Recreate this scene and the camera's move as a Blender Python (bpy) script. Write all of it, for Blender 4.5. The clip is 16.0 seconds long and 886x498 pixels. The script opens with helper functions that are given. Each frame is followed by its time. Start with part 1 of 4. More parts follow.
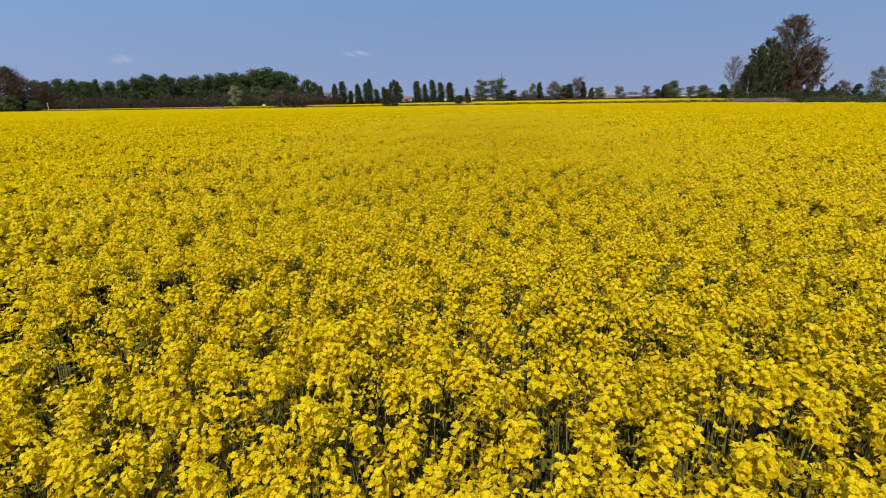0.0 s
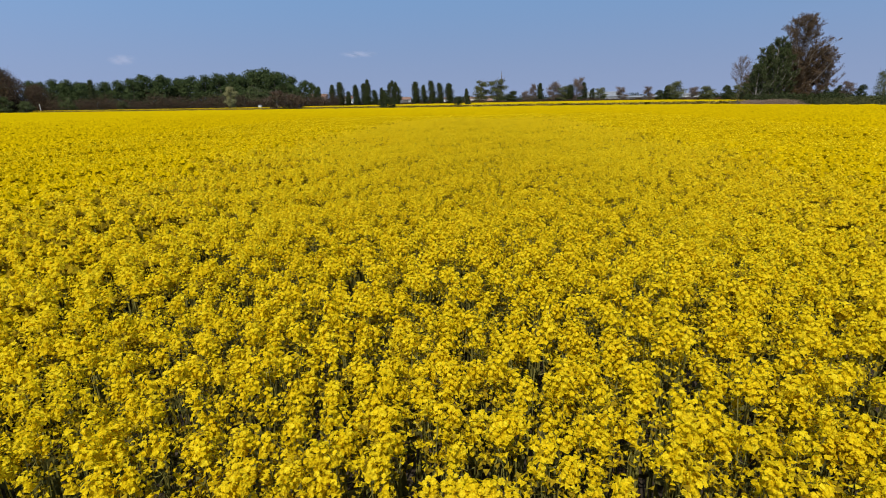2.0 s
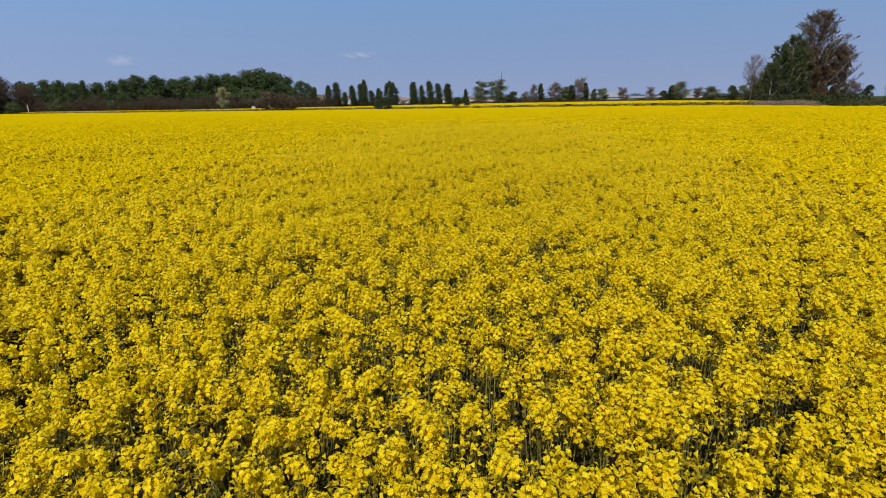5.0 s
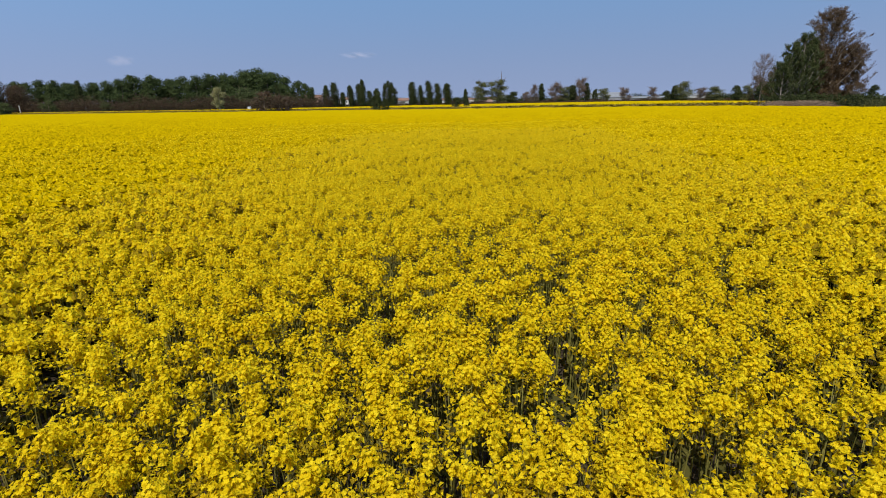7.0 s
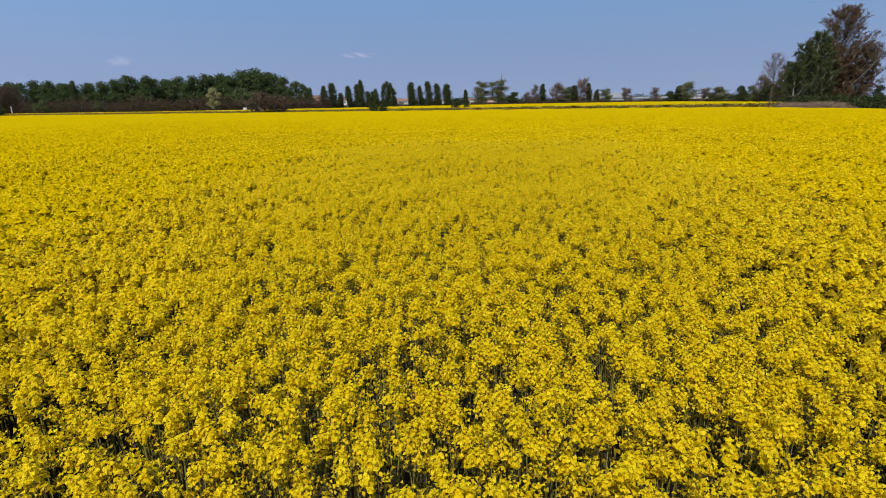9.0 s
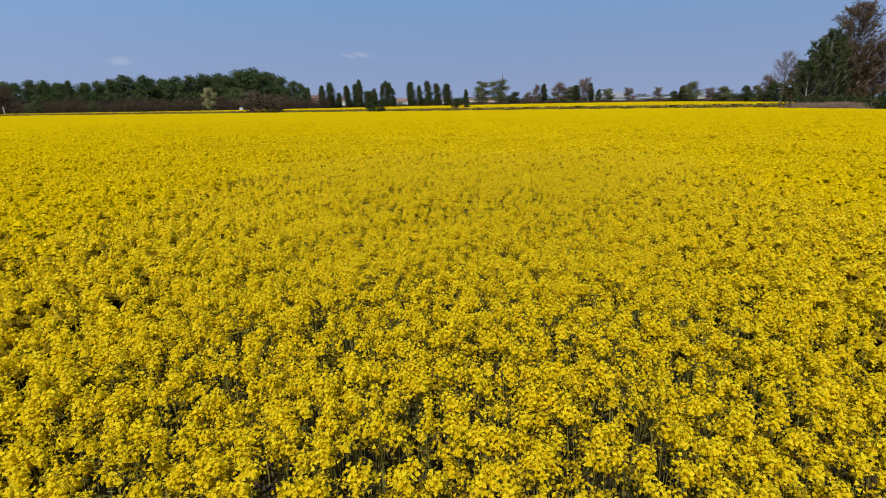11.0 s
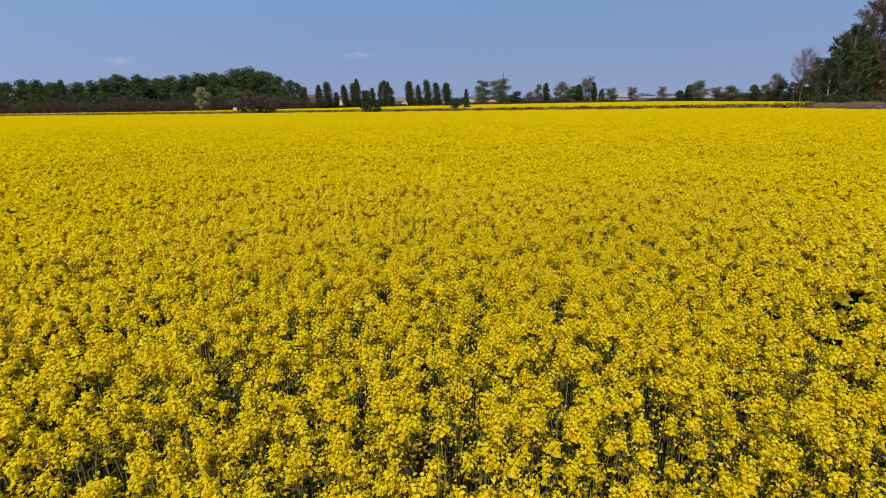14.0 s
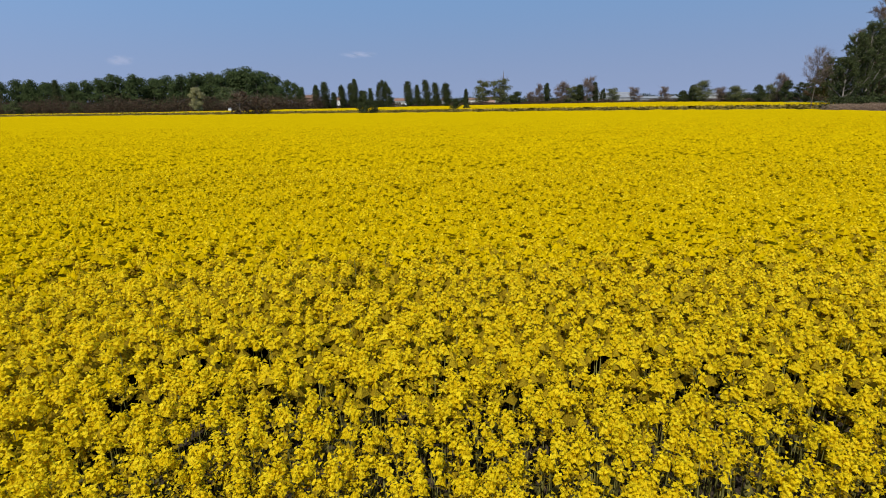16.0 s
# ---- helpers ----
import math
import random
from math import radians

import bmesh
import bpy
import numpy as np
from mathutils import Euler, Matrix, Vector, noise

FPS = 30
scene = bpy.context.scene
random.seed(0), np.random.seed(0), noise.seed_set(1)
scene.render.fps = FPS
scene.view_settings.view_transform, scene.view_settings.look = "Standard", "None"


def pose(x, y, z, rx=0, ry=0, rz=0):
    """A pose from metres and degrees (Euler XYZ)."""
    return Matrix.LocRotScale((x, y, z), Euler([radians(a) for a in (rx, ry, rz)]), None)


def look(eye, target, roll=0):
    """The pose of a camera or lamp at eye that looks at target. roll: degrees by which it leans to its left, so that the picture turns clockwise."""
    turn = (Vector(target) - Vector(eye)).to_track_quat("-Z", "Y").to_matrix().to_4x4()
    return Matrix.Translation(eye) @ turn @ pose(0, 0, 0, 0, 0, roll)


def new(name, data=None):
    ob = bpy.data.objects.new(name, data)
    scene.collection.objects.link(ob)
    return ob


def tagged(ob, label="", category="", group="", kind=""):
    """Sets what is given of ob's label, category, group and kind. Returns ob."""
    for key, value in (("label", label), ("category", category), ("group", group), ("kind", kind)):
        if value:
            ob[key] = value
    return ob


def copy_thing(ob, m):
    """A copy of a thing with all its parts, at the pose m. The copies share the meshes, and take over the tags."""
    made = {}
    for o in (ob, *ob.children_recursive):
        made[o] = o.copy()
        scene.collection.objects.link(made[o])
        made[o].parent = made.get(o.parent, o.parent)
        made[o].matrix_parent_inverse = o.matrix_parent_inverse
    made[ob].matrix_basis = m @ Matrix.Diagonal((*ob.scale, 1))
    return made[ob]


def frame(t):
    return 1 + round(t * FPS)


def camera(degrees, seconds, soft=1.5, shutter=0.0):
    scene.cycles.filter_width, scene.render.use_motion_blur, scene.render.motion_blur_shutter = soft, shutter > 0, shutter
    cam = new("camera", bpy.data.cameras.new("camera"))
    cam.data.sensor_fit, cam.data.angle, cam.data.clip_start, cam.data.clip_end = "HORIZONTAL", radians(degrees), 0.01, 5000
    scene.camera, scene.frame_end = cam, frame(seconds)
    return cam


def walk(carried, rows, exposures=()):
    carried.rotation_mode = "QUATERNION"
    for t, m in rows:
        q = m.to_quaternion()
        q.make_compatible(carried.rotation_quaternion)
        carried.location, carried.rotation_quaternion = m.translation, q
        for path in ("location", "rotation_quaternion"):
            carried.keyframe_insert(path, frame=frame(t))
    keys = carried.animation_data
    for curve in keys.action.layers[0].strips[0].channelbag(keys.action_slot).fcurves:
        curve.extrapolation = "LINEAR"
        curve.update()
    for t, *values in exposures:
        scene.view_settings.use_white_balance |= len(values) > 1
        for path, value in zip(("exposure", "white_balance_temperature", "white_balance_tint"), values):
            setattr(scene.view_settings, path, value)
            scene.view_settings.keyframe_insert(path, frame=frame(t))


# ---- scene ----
# ---------- camera: a drone gliding forward and slowly climbing over the crop ----------
cam = camera(80.94, 16.0, soft=1.0)
# seconds, x, y, z, pitch, yaw, roll
FLIGHT = [
    (0, 0.000, -0.000, 2.400, -15.817, -0.000, -0.982),
    (1, 0.221, 2.631, 2.507, -15.776, -0.008, -0.971),
    (2, 0.452, 5.265, 2.609, -15.743, -0.019, -0.971),
    (3, 0.697, 7.897, 2.697, -15.725, -0.035, -0.985),
    (4, 0.942, 10.478, 2.742, -15.707, -0.042, -0.999),
    (5, 1.167, 12.979, 2.729, -15.677, -0.032, -0.997),
    (6, 1.357, 15.495, 2.718, -15.654, -0.025, -0.993),
    (7, 1.506, 18.113, 2.772, -15.651, -0.039, -1.002),
    (8, 1.650, 20.776, 2.890, -15.650, -0.044, -1.014),
    (9, 1.828, 23.403, 3.042, -15.631, -0.014, -1.016),
    (10, 2.027, 25.943, 3.139, -15.621, 0.026, -1.013),
    (11, 2.227, 28.382, 3.119, -15.644, 0.049, -1.012),
    (12, 2.419, 30.829, 3.081, -15.676, 0.068, -1.015),
    (13, 2.601, 33.384, 3.130, -15.687, 0.102, -1.020),
    (14, 2.767, 35.982, 3.234, -15.686, 0.130, -1.023),
    (15, 2.916, 38.538, 3.338, -15.685, 0.129, -1.023),
    (16, 3.054, 41.062, 3.436, -15.687, 0.110, -1.021),
]
walk(cam, [(t, pose(x, y, z, 90 + pitch, 0, yaw) @ pose(0, 0, 0, 0, 0, roll)) for t, x, y, z, pitch, yaw, roll in FLIGHT])

# ---------- light ----------
SUN_ELEVATION, SUN_AZIMUTH = 56.0, 197.0     # azimuth clockwise from +y, where the sun stands
world = bpy.data.worlds.new("sky")
world.use_nodes = True
scene.world = world
wn = world.node_tree
sky = wn.nodes.new("ShaderNodeTexSky")
sky.sky_type = "NISHITA"
sky.sun_disc = False
sky.sun_elevation = radians(SUN_ELEVATION)
sky.sun_rotation = radians(SUN_AZIMUTH)
sky.altitude = 50
sky.air_density = 0.9
sky.dust_density = 0.6
sky.ozone_density = 2.0
background = wn.nodes["Background"]
background.inputs["Strength"].default_value = 0.10
sky_dir = wn.nodes.new("ShaderNodeTexCoord")
raised = wn.nodes.new("ShaderNodeMapping")        # an even sky: the band at the horizon takes the colour from higher up
raised.inputs["Location"].default_value = (0, 0, 0.60)
haze = wn.nodes.new("ShaderNodeMix")
haze.data_type, haze.blend_type = "RGBA", "MULTIPLY"
haze.inputs[0].default_value = 1.0
height = wn.nodes.new("ShaderNodeSeparateXYZ")
rise = wn.nodes.new("ShaderNodeMapRange")
rise.interpolation_type = "SMOOTHSTEP"
rise.inputs["From Min"].default_value, rise.inputs["From Max"].default_value = 0.0, 0.21
tint = wn.nodes.new("ShaderNodeMix")               # lavender haze low down, clearer blue above
tint.data_type = "RGBA"
tint.inputs[6].default_value = (3.48, 2.66, 2.22, 1)
tint.inputs[7].default_value = (2.70, 2.88, 2.64, 1)
wn.links.new(sky_dir.outputs["Generated"], height.inputs[0])
wn.links.new(height.outputs["Z"], rise.inputs["Value"])
wn.links.new(rise.outputs["Result"], tint.inputs[0])
wn.links.new(tint.outputs[2], haze.inputs[7])
wn.links.new(sky_dir.outputs["Generated"], raised.inputs["Vector"])
wn.links.new(raised.outputs[0], sky.inputs["Vector"])
wn.links.new(sky.outputs[0], haze.inputs[6])
wn.links.new(haze.outputs[2], background.inputs["Color"])

sun_data = bpy.data.lights.new("sun", "SUN")
sun_data.energy = 5.0
sun_data.angle = radians(0.53)
sun_data.color = (1.0, 0.93, 0.81)
sun = new("sun", sun_data)
az, el = radians(SUN_AZIMUTH), radians(SUN_ELEVATION)
toward = Vector((math.sin(az) * math.cos(el), math.cos(az) * math.cos(el), math.sin(el)))
sun.matrix_basis = look(toward * 100, (0, 0, 0))
scene.view_settings.exposure = 0.0

# ---------- materials ----------


def base_material(name, rough=0.8):
    m = bpy.data.materials.new(name)
    m.use_nodes = True
    b = m.node_tree.nodes["Principled BSDF"]
    b.inputs["Roughness"].default_value = rough
    b.inputs["Specular IOR Level"].default_value = 0.25
    return m, m.node_tree, b


def noise_node(nt, scale, detail=4.0, source="Object", stretch=None):
    tc = nt.nodes.new("ShaderNodeTexCoord")
    n = nt.nodes.new("ShaderNodeTexNoise")
    n.inputs["Scale"].default_value = scale
    n.inputs["Detail"].default_value = detail
    if stretch:
        mp = nt.nodes.new("ShaderNodeMapping")
        mp.inputs["Scale"].default_value = stretch
        nt.links.new(tc.outputs[source], mp.inputs["Vector"])
        nt.links.new(mp.outputs[0], n.inputs["Vector"])
    else:
        nt.links.new(tc.outputs[source], n.inputs["Vector"])
    return n.outputs[0]


def ramp(nt, fac, stops):
    r = nt.nodes.new("ShaderNodeValToRGB")
    els = r.color_ramp.elements
    while len(els) < len(stops):
        els.new(0.5)
    for e, (p, c) in zip(els, stops):
        e.position, e.color = p, (*c, 1)
    nt.links.new(fac, r.inputs[0])
    return r.outputs[0]


def mixed(nt, fac, a, b, blend="MIX"):
    n = nt.nodes.new("ShaderNodeMix")
    n.data_type, n.blend_type = "RGBA", blend
    for sock, v in ((n.inputs[0], fac), (n.inputs[6], a), (n.inputs[7], b)):
        if isinstance(v, (int, float)):
            sock.default_value = v
        elif isinstance(v, tuple):
            sock.default_value = (*v, 1)
        else:
            nt.links.new(v, sock)
    return n.outputs[2]


def bump(nt, b, height, strength, distance):
    n = nt.nodes.new("ShaderNodeBump")
    n.inputs["Strength"].default_value, n.inputs["Distance"].default_value = strength, distance
    nt.links.new(height, n.inputs["Height"])
    nt.links.new(n.outputs[0], b.inputs["Normal"])


def leaf_material(name, dark, mid, light, patch=0.3, through_light=0.35, rough=0.6):
    """Thin leaves or petals: colour varies leaf by leaf and in broad patches; part of the light passes through."""
    m, nt, b = base_material(name, rough)
    b.inputs["Specular IOR Level"].default_value = 0.04
    geo = nt.nodes.new("ShaderNodeNewGeometry")
    each = ramp(nt, geo.outputs["Random Per Island"], [(0.0, dark), (0.5, mid), (1.0, light)])
    broad = noise_node(nt, patch, 3.0)
    col = mixed(nt, ramp(nt, broad, [(0.35, (0.0, 0.0, 0.0)), (0.65, (0.35, 0.35, 0.35))]), each, mid)
    nt.links.new(col, b.inputs["Base Color"])
    tr = nt.nodes.new("ShaderNodeBsdfTranslucent")
    nt.links.new(col, tr.inputs["Color"])
    mx = nt.nodes.new("ShaderNodeMixShader")
    mx.inputs[0].default_value = through_light
    out = nt.nodes["Material Output"]
    nt.links.new(b.outputs[0], mx.inputs[1])
    nt.links.new(tr.outputs[0], mx.inputs[2])
    nt.links.new(mx.outputs[0], out.inputs["Surface"])
    return m


def plain_material(name, a, b_col, scale, rough=0.85, relief=0.3, metal=0.0, stretch=None):
    m, nt, b = base_material(name, rough)
    coarse = noise_node(nt, scale, 3.0, stretch=stretch)
    fine = noise_node(nt, scale * 9, 5.0, stretch=stretch)
    col = mixed(nt, ramp(nt, coarse, [(0.3, (0, 0, 0)), (0.7, (1, 1, 1))]), a, b_col)
    col = mixed(nt, ramp(nt, fine, [(0.3, (0.0, 0.0, 0.0)), (0.8, (0.35, 0.35, 0.35))]), col, tuple(0.55 * v for v in a))
    nt.links.new(col, b.inputs["Base Color"])
    b.inputs["Metallic"].default_value = metal
    bump(nt, b, fine, relief, 0.03)
    return m


def petal_detail(m):
    """Veins and small tone changes within every petal."""
    nt = m.node_tree
    b = nt.nodes["Principled BSDF"]
    b.inputs["Specular IOR Level"].default_value = 0.0
    b.inputs["Roughness"].default_value = 1.0
    tr = [n for n in nt.nodes if n.bl_idname == "ShaderNodeBsdfTranslucent"][0]
    col = b.inputs["Base Color"].links[0].from_socket
    fine = noise_node(nt, 160.0, 2.0)
    tc = nt.nodes.new("ShaderNodeTexCoord")
    each = nt.nodes.new("ShaderNodeTexVoronoi")
    each.inputs["Scale"].default_value = 85.0
    nt.links.new(tc.outputs["Object"], each.inputs["Vector"])
    out = mixed(nt, 1.0, col, ramp(nt, fine, [(0.3, (0.80, 0.77, 0.7)), (0.55, (1.0, 1.0, 1.0)), (0.75, (1.04, 1.06, 1.3))]), "MULTIPLY")
    out = mixed(nt, 1.0, out, ramp(nt, each.outputs["Color"], [(0.1, (0.78, 0.74, 0.6)), (0.5, (1.0, 0.99, 1.0)), (0.85, (1.05, 1.07, 1.2))]), "MULTIPLY")
    nt.links.new(out, b.inputs["Base Color"])
    nt.links.new(out, tr.inputs["Color"])
    bump(nt, b, each.outputs["Distance"], 0.9, 0.008)


PETAL = leaf_material("rape_petal", (0.705, 0.515, 0.006), (0.81, 0.612, 0.012), (0.89, 0.722, 0.026), 0.25, 0.45, 0.7)
petal_detail(PETAL)
# lower buds and fading flowers; the shade between upper heads is in this colour
SHADED_BUD = leaf_material("shaded_rape_bud", (0.22, 0.155, 0.010), (0.33, 0.235, 0.012), (0.46, 0.34, 0.014), 0.5, 0.3, 0.7)
petal_detail(SHADED_BUD)
RAPE_STEM = leaf_material("rape_stem", (0.145, 0.135, 0.032), (0.205, 0.19, 0.046), (0.275, 0.255, 0.075), 0.5, 0.1)
RAPE_LEAF = leaf_material("rape_leaf", (0.062, 0.058, 0.015), (0.090, 0.084, 0.022), (0.125, 0.115, 0.034), 0.5, 0.25)
BARK = plain_material("bark", (0.10, 0.075, 0.055), (0.20, 0.17, 0.14), 1.5, 0.9, 0.8, stretch=(4, 4, 0.6))
PALE_BARK = plain_material("pale_bark", (0.20, 0.175, 0.155), (0.30, 0.27, 0.24), 1.2, 0.9, 0.6, stretch=(4, 4, 0.6))
LEAF_WOOD = leaf_material("leaf_wood", (0.028, 0.042, 0.015), (0.043, 0.061, 0.021), (0.066, 0.088, 0.032), 0.08, 0.25)
LEAF_POPLAR = leaf_material("leaf_poplar", (0.022, 0.029, 0.011), (0.034, 0.043, 0.015), (0.050, 0.060, 0.022), 0.3, 0.2)
LEAF_OLIVE = leaf_material("leaf_olive", (0.064, 0.072, 0.025), (0.093, 0.102, 0.038), (0.128, 0.128, 0.055), 0.3, 0.3)
LEAF_SILVER = leaf_material("leaf_silver", (0.15, 0.15, 0.065), (0.215, 0.21, 0.095), (0.29, 0.275, 0.14), 0.3, 0.3)
LEAF_COPPER = leaf_material("leaf_copper", (0.085, 0.056, 0.033), (0.122, 0.083, 0.050), (0.168, 0.118, 0.075), 0.25, 0.3)
LEAF_GREEN = leaf_material("leaf_green", (0.042, 0.054, 0.021), (0.062, 0.080, 0.029), (0.096, 0.112, 0.045), 0.3, 0.3)
TWIG = leaf_material("twig", (0.09, 0.066, 0.055), (0.14, 0.105, 0.088), (0.20, 0.15, 0.13), 0.3, 0.05)
SCRUB = leaf_material("scrub", (0.056, 0.034, 0.023), (0.070, 0.046, 0.030), (0.074, 0.064, 0.033), 0.06, 0.25)
DRY_GRASS = leaf_material("dry_grass", (0.16, 0.105, 0.07), (0.24, 0.165, 0.115), (0.32, 0.24, 0.165), 0.3, 0.2)
DITCH_GRASS = leaf_material("ditch_grass", (0.17, 0.13, 0.028), (0.24, 0.185, 0.04), (0.32, 0.25, 0.06), 0.1, 0.25)
GRASS_BLADE = leaf_material("grass_blade", (0.048, 0.050, 0.017), (0.070, 0.074, 0.026), (0.105, 0.100, 0.042), 0.1, 0.25)
SOIL = plain_material("soil", (0.035, 0.026, 0.017), (0.060, 0.045, 0.030), 0.9, 0.95, 0.9)
GRASS = plain_material("grass_ground", (0.040, 0.055, 0.018), (0.085, 0.090, 0.035), 0.12, 0.95, 0.9)


def canopy_material():
    """The far crop seen at a grazing angle: tight flower heads with darker hollows between. The crop's self-shade is
    averaged into the colour.
    """
    m, nt, b = base_material("rape_canopy", 1.0)
    b.inputs["Specular IOR Level"].default_value = 0.0
    heads = noise_node(nt, 5.0, 4.0)
    broad = noise_node(nt, 0.07, 4.0)
    col = ramp(nt, heads, [(0.28, (0.26, 0.181, 0.002)), (0.5, (0.38, 0.264, 0.001)), (0.72, (0.46, 0.328, 0.002))])
    col = mixed(nt, ramp(nt, broad, [(0.4, (0, 0, 0)), (0.7, (0.3, 0.3, 0.3))]), col, (0.36, 0.248, 0.001))
    nt.links.new(col, b.inputs["Base Color"])
    bump(nt, b, heads, 0.8, 0.15)
    return m


CANOPY = canopy_material()

# ---------- mesh tools ----------


def link_mesh(name, verts, faces_per, material, parent=None, label=""):
    """One mesh object from an array (n, k, 3) of separate k-sided faces."""
    v = np.ascontiguousarray(verts, np.float32).reshape(-1, 3)
    n = len(v) // faces_per
    me = bpy.data.meshes.new(name)
    me.vertices.add(len(v))
    me.vertices.foreach_set("co", v.ravel())
    me.loops.add(len(v))
    me.loops.foreach_set("vertex_index", np.arange(len(v), dtype=np.int32))
    me.polygons.add(n)
    me.polygons.foreach_set("loop_start", np.arange(0, len(v), faces_per, dtype=np.int32))
    me.materials.append(material)
    me.update(calc_edges=True)
    ob = new(name, me)
    ob.parent = parent
    if label:
        ob["label"] = label
    return ob


def solid(name, verts, faces, material, parent=None, label="", smooth=False):
    me = bpy.data.meshes.new(name)
    me.from_pydata([tuple(map(float, p)) for p in verts], [], faces)
    for mat in material if isinstance(material, (list, tuple)) else [material]:
        me.materials.append(mat)
    if smooth:
        me.polygons.foreach_set("use_smooth", np.ones(len(me.polygons), bool))
    me.update()
    ob = new(name, me)
    ob.parent = parent
    if label:
        ob["label"] = label
    return ob


def part(name, bm, material, parent, label=""):
    me = bpy.data.meshes.new(name)
    bm.to_mesh(me)
    bm.free()
    me.materials.append(material)
    ob = new(name, me)
    ob.parent = parent
    if label:
        ob["label"] = label
    return ob


def boxes_bm(boxes, bevel=0.0):
    """A bmesh of boxes given as (x0, y0, z0, x1, y1, z1)."""
    bm = bmesh.new()
    for x0, y0, z0, x1, y1, z1 in boxes:
        m = Matrix.LocRotScale(((x0 + x1) / 2, (y0 + y1) / 2, (z0 + z1) / 2), None, (x1 - x0, y1 - y0, z1 - z0))
        bmesh.ops.create_cube(bm, size=1.0, matrix=m)
    if bevel:
        bmesh.ops.bevel(bm, geom=bm.edges[:], offset=bevel, segments=1, affect="EDGES")
    return bm


def quads_at(rng, centres, length, width, flat=0.0, normals=None):
    """Randomly turned, uneven rhombic leaves or petals round the centres. flat pulls their normals up; normals, where given, lead."""
    n = len(centres)
    nrm = rng.normal(size=(n, 3))
    if normals is not None:
        nrm = normals + 0.45 * nrm
    nrm[:, 2] = np.abs(nrm[:, 2]) + flat
    nrm /= np.linalg.norm(nrm, axis=1, keepdims=True)
    a = np.cross(nrm, rng.normal(size=(n, 3)))
    a /= np.linalg.norm(a, axis=1, keepdims=True) + 1e-9
    b = np.cross(nrm, a)
    a, b = a * np.reshape(length, (-1, 1)) / 2, b * np.reshape(width, (-1, 1)) / 2
    j = rng.uniform(0.7, 1.2, (4, n, 1))
    c = centres
    a, b = 1.5 * a, 1.35 * b
    tip = 0.25 * nrm * np.reshape(np.linalg.norm(a, axis=1), (-1, 1))
    return np.stack([c - a * j[0] + tip, c - b * j[1], c + a * j[2] + tip, c + b * j[3]], 1)


def tris_at(rng, centres, size, flat=0.0, normals=None):
    """Single small petals: uneven triangles round the centres."""
    n = len(centres)
    nrm = rng.normal(size=(n, 3))
    if normals is not None:
        nrm = normals + 0.5 * nrm
    nrm[:, 2] = np.abs(nrm[:, 2]) + flat
    nrm /= np.linalg.norm(nrm, axis=1, keepdims=True)
    a = np.cross(nrm, rng.normal(size=(n, 3)))
    a /= np.linalg.norm(a, axis=1, keepdims=True) + 1e-9
    b = np.cross(nrm, a)
    r = np.reshape(size, (-1, 1)) * rng.uniform(0.55, 1.0, (3, n, 1))
    return np.stack([centres + r[k] * (math.cos(2.094 * k) * a + math.sin(2.094 * k) * b) for k in range(3)], 1)


def tube(points, radii, sides=6):
    """Vertices and faces of a tapered tube along the points."""
    verts, faces = [], []
    pts = [Vector(p) for p in points]
    for i, (p, r) in enumerate(zip(pts, radii)):
        d = (pts[min(i + 1, len(pts) - 1)] - pts[max(i - 1, 0)]).normalized()
        u = d.orthogonal().normalized()
        w = d.cross(u)
        for k in range(sides):
            a = 2 * math.pi * k / sides
            verts.append(tuple(p + float(r) * (math.cos(a) * u + math.sin(a) * w)))
    for i in range(len(pts) - 1):
        for k in range(sides):
            a, b = i * sides + k, i * sides + (k + 1) % sides
            faces.append((a, b, b + sides, a + sides))
    faces.append(tuple(range((len(pts) - 1) * sides, len(pts) * sides)))
    faces.append(tuple(range(sides - 1, -1, -1)))
    return verts, faces


def joined(tubes):
    verts, faces = [], []
    for v, f in tubes:
        k = len(verts)
        verts += v
        faces += [tuple(i + k for i in q) for q in f]
    return verts, faces


# ---------- the lie of the land ----------
# the crop ends along the line y = 181 - 0.42 x; beyond it a grassy ditch and a slightly higher second field


def beyond(x, y):
    return y + 0.42 * x - 181.0


def smooth(v, a, b):
    q = np.clip((v - a) / (b - a), 0, 1)
    return q * q * (3 - 2 * q)


def ground_z(x, y):
    s = beyond(np.asarray(x, float), np.asarray(y, float))
    return 0.5 * smooth(s, 2, 24) + 0.5 * smooth(s, 24, 150)


def grid_sheet(name, xs, ys, zfun, material, chosen=None, second=None):
    gx, gy = np.meshgrid(xs, ys)
    gz = zfun(gx, gy)
    verts = np.stack([gx, gy, gz], -1).reshape(-1, 3)
    nx = len(xs)
    faces, kinds = [], []
    for j in range(len(ys) - 1):
        for i in range(nx - 1):
            cx, cy = (xs[i] + xs[i + 1]) / 2, (ys[j] + ys[j + 1]) / 2
            faces.append((j * nx + i, j * nx + i + 1, (j + 1) * nx + i + 1, (j + 1) * nx + i))
            kinds.append(1 if chosen is not None and chosen(cx, cy) else 0)
    mats = [material] + ([second] if second else [])
    ob = solid(name, verts, faces, mats, smooth=True)
    if second:
        ob.data.polygons.foreach_set("material_index", np.array(kinds, np.int32))
    return ob


gx = np.unique(np.r_[-4500, -2500, -1200, np.arange(-700, 701, 10.0), 1200, 2500, 4500])
gy = np.unique(np.r_[-1500, -700, -300, np.arange(-60, 700, 6.0), 900, 1400, 2500, 4500])
ground = grid_sheet("ground", gx, gy, ground_z, SOIL, lambda x, y: beyond(x, y) > 0 or x > 75, GRASS)
tagged(ground, "dark soil under the crop and rough grass beyond", "ground", kind="structure")

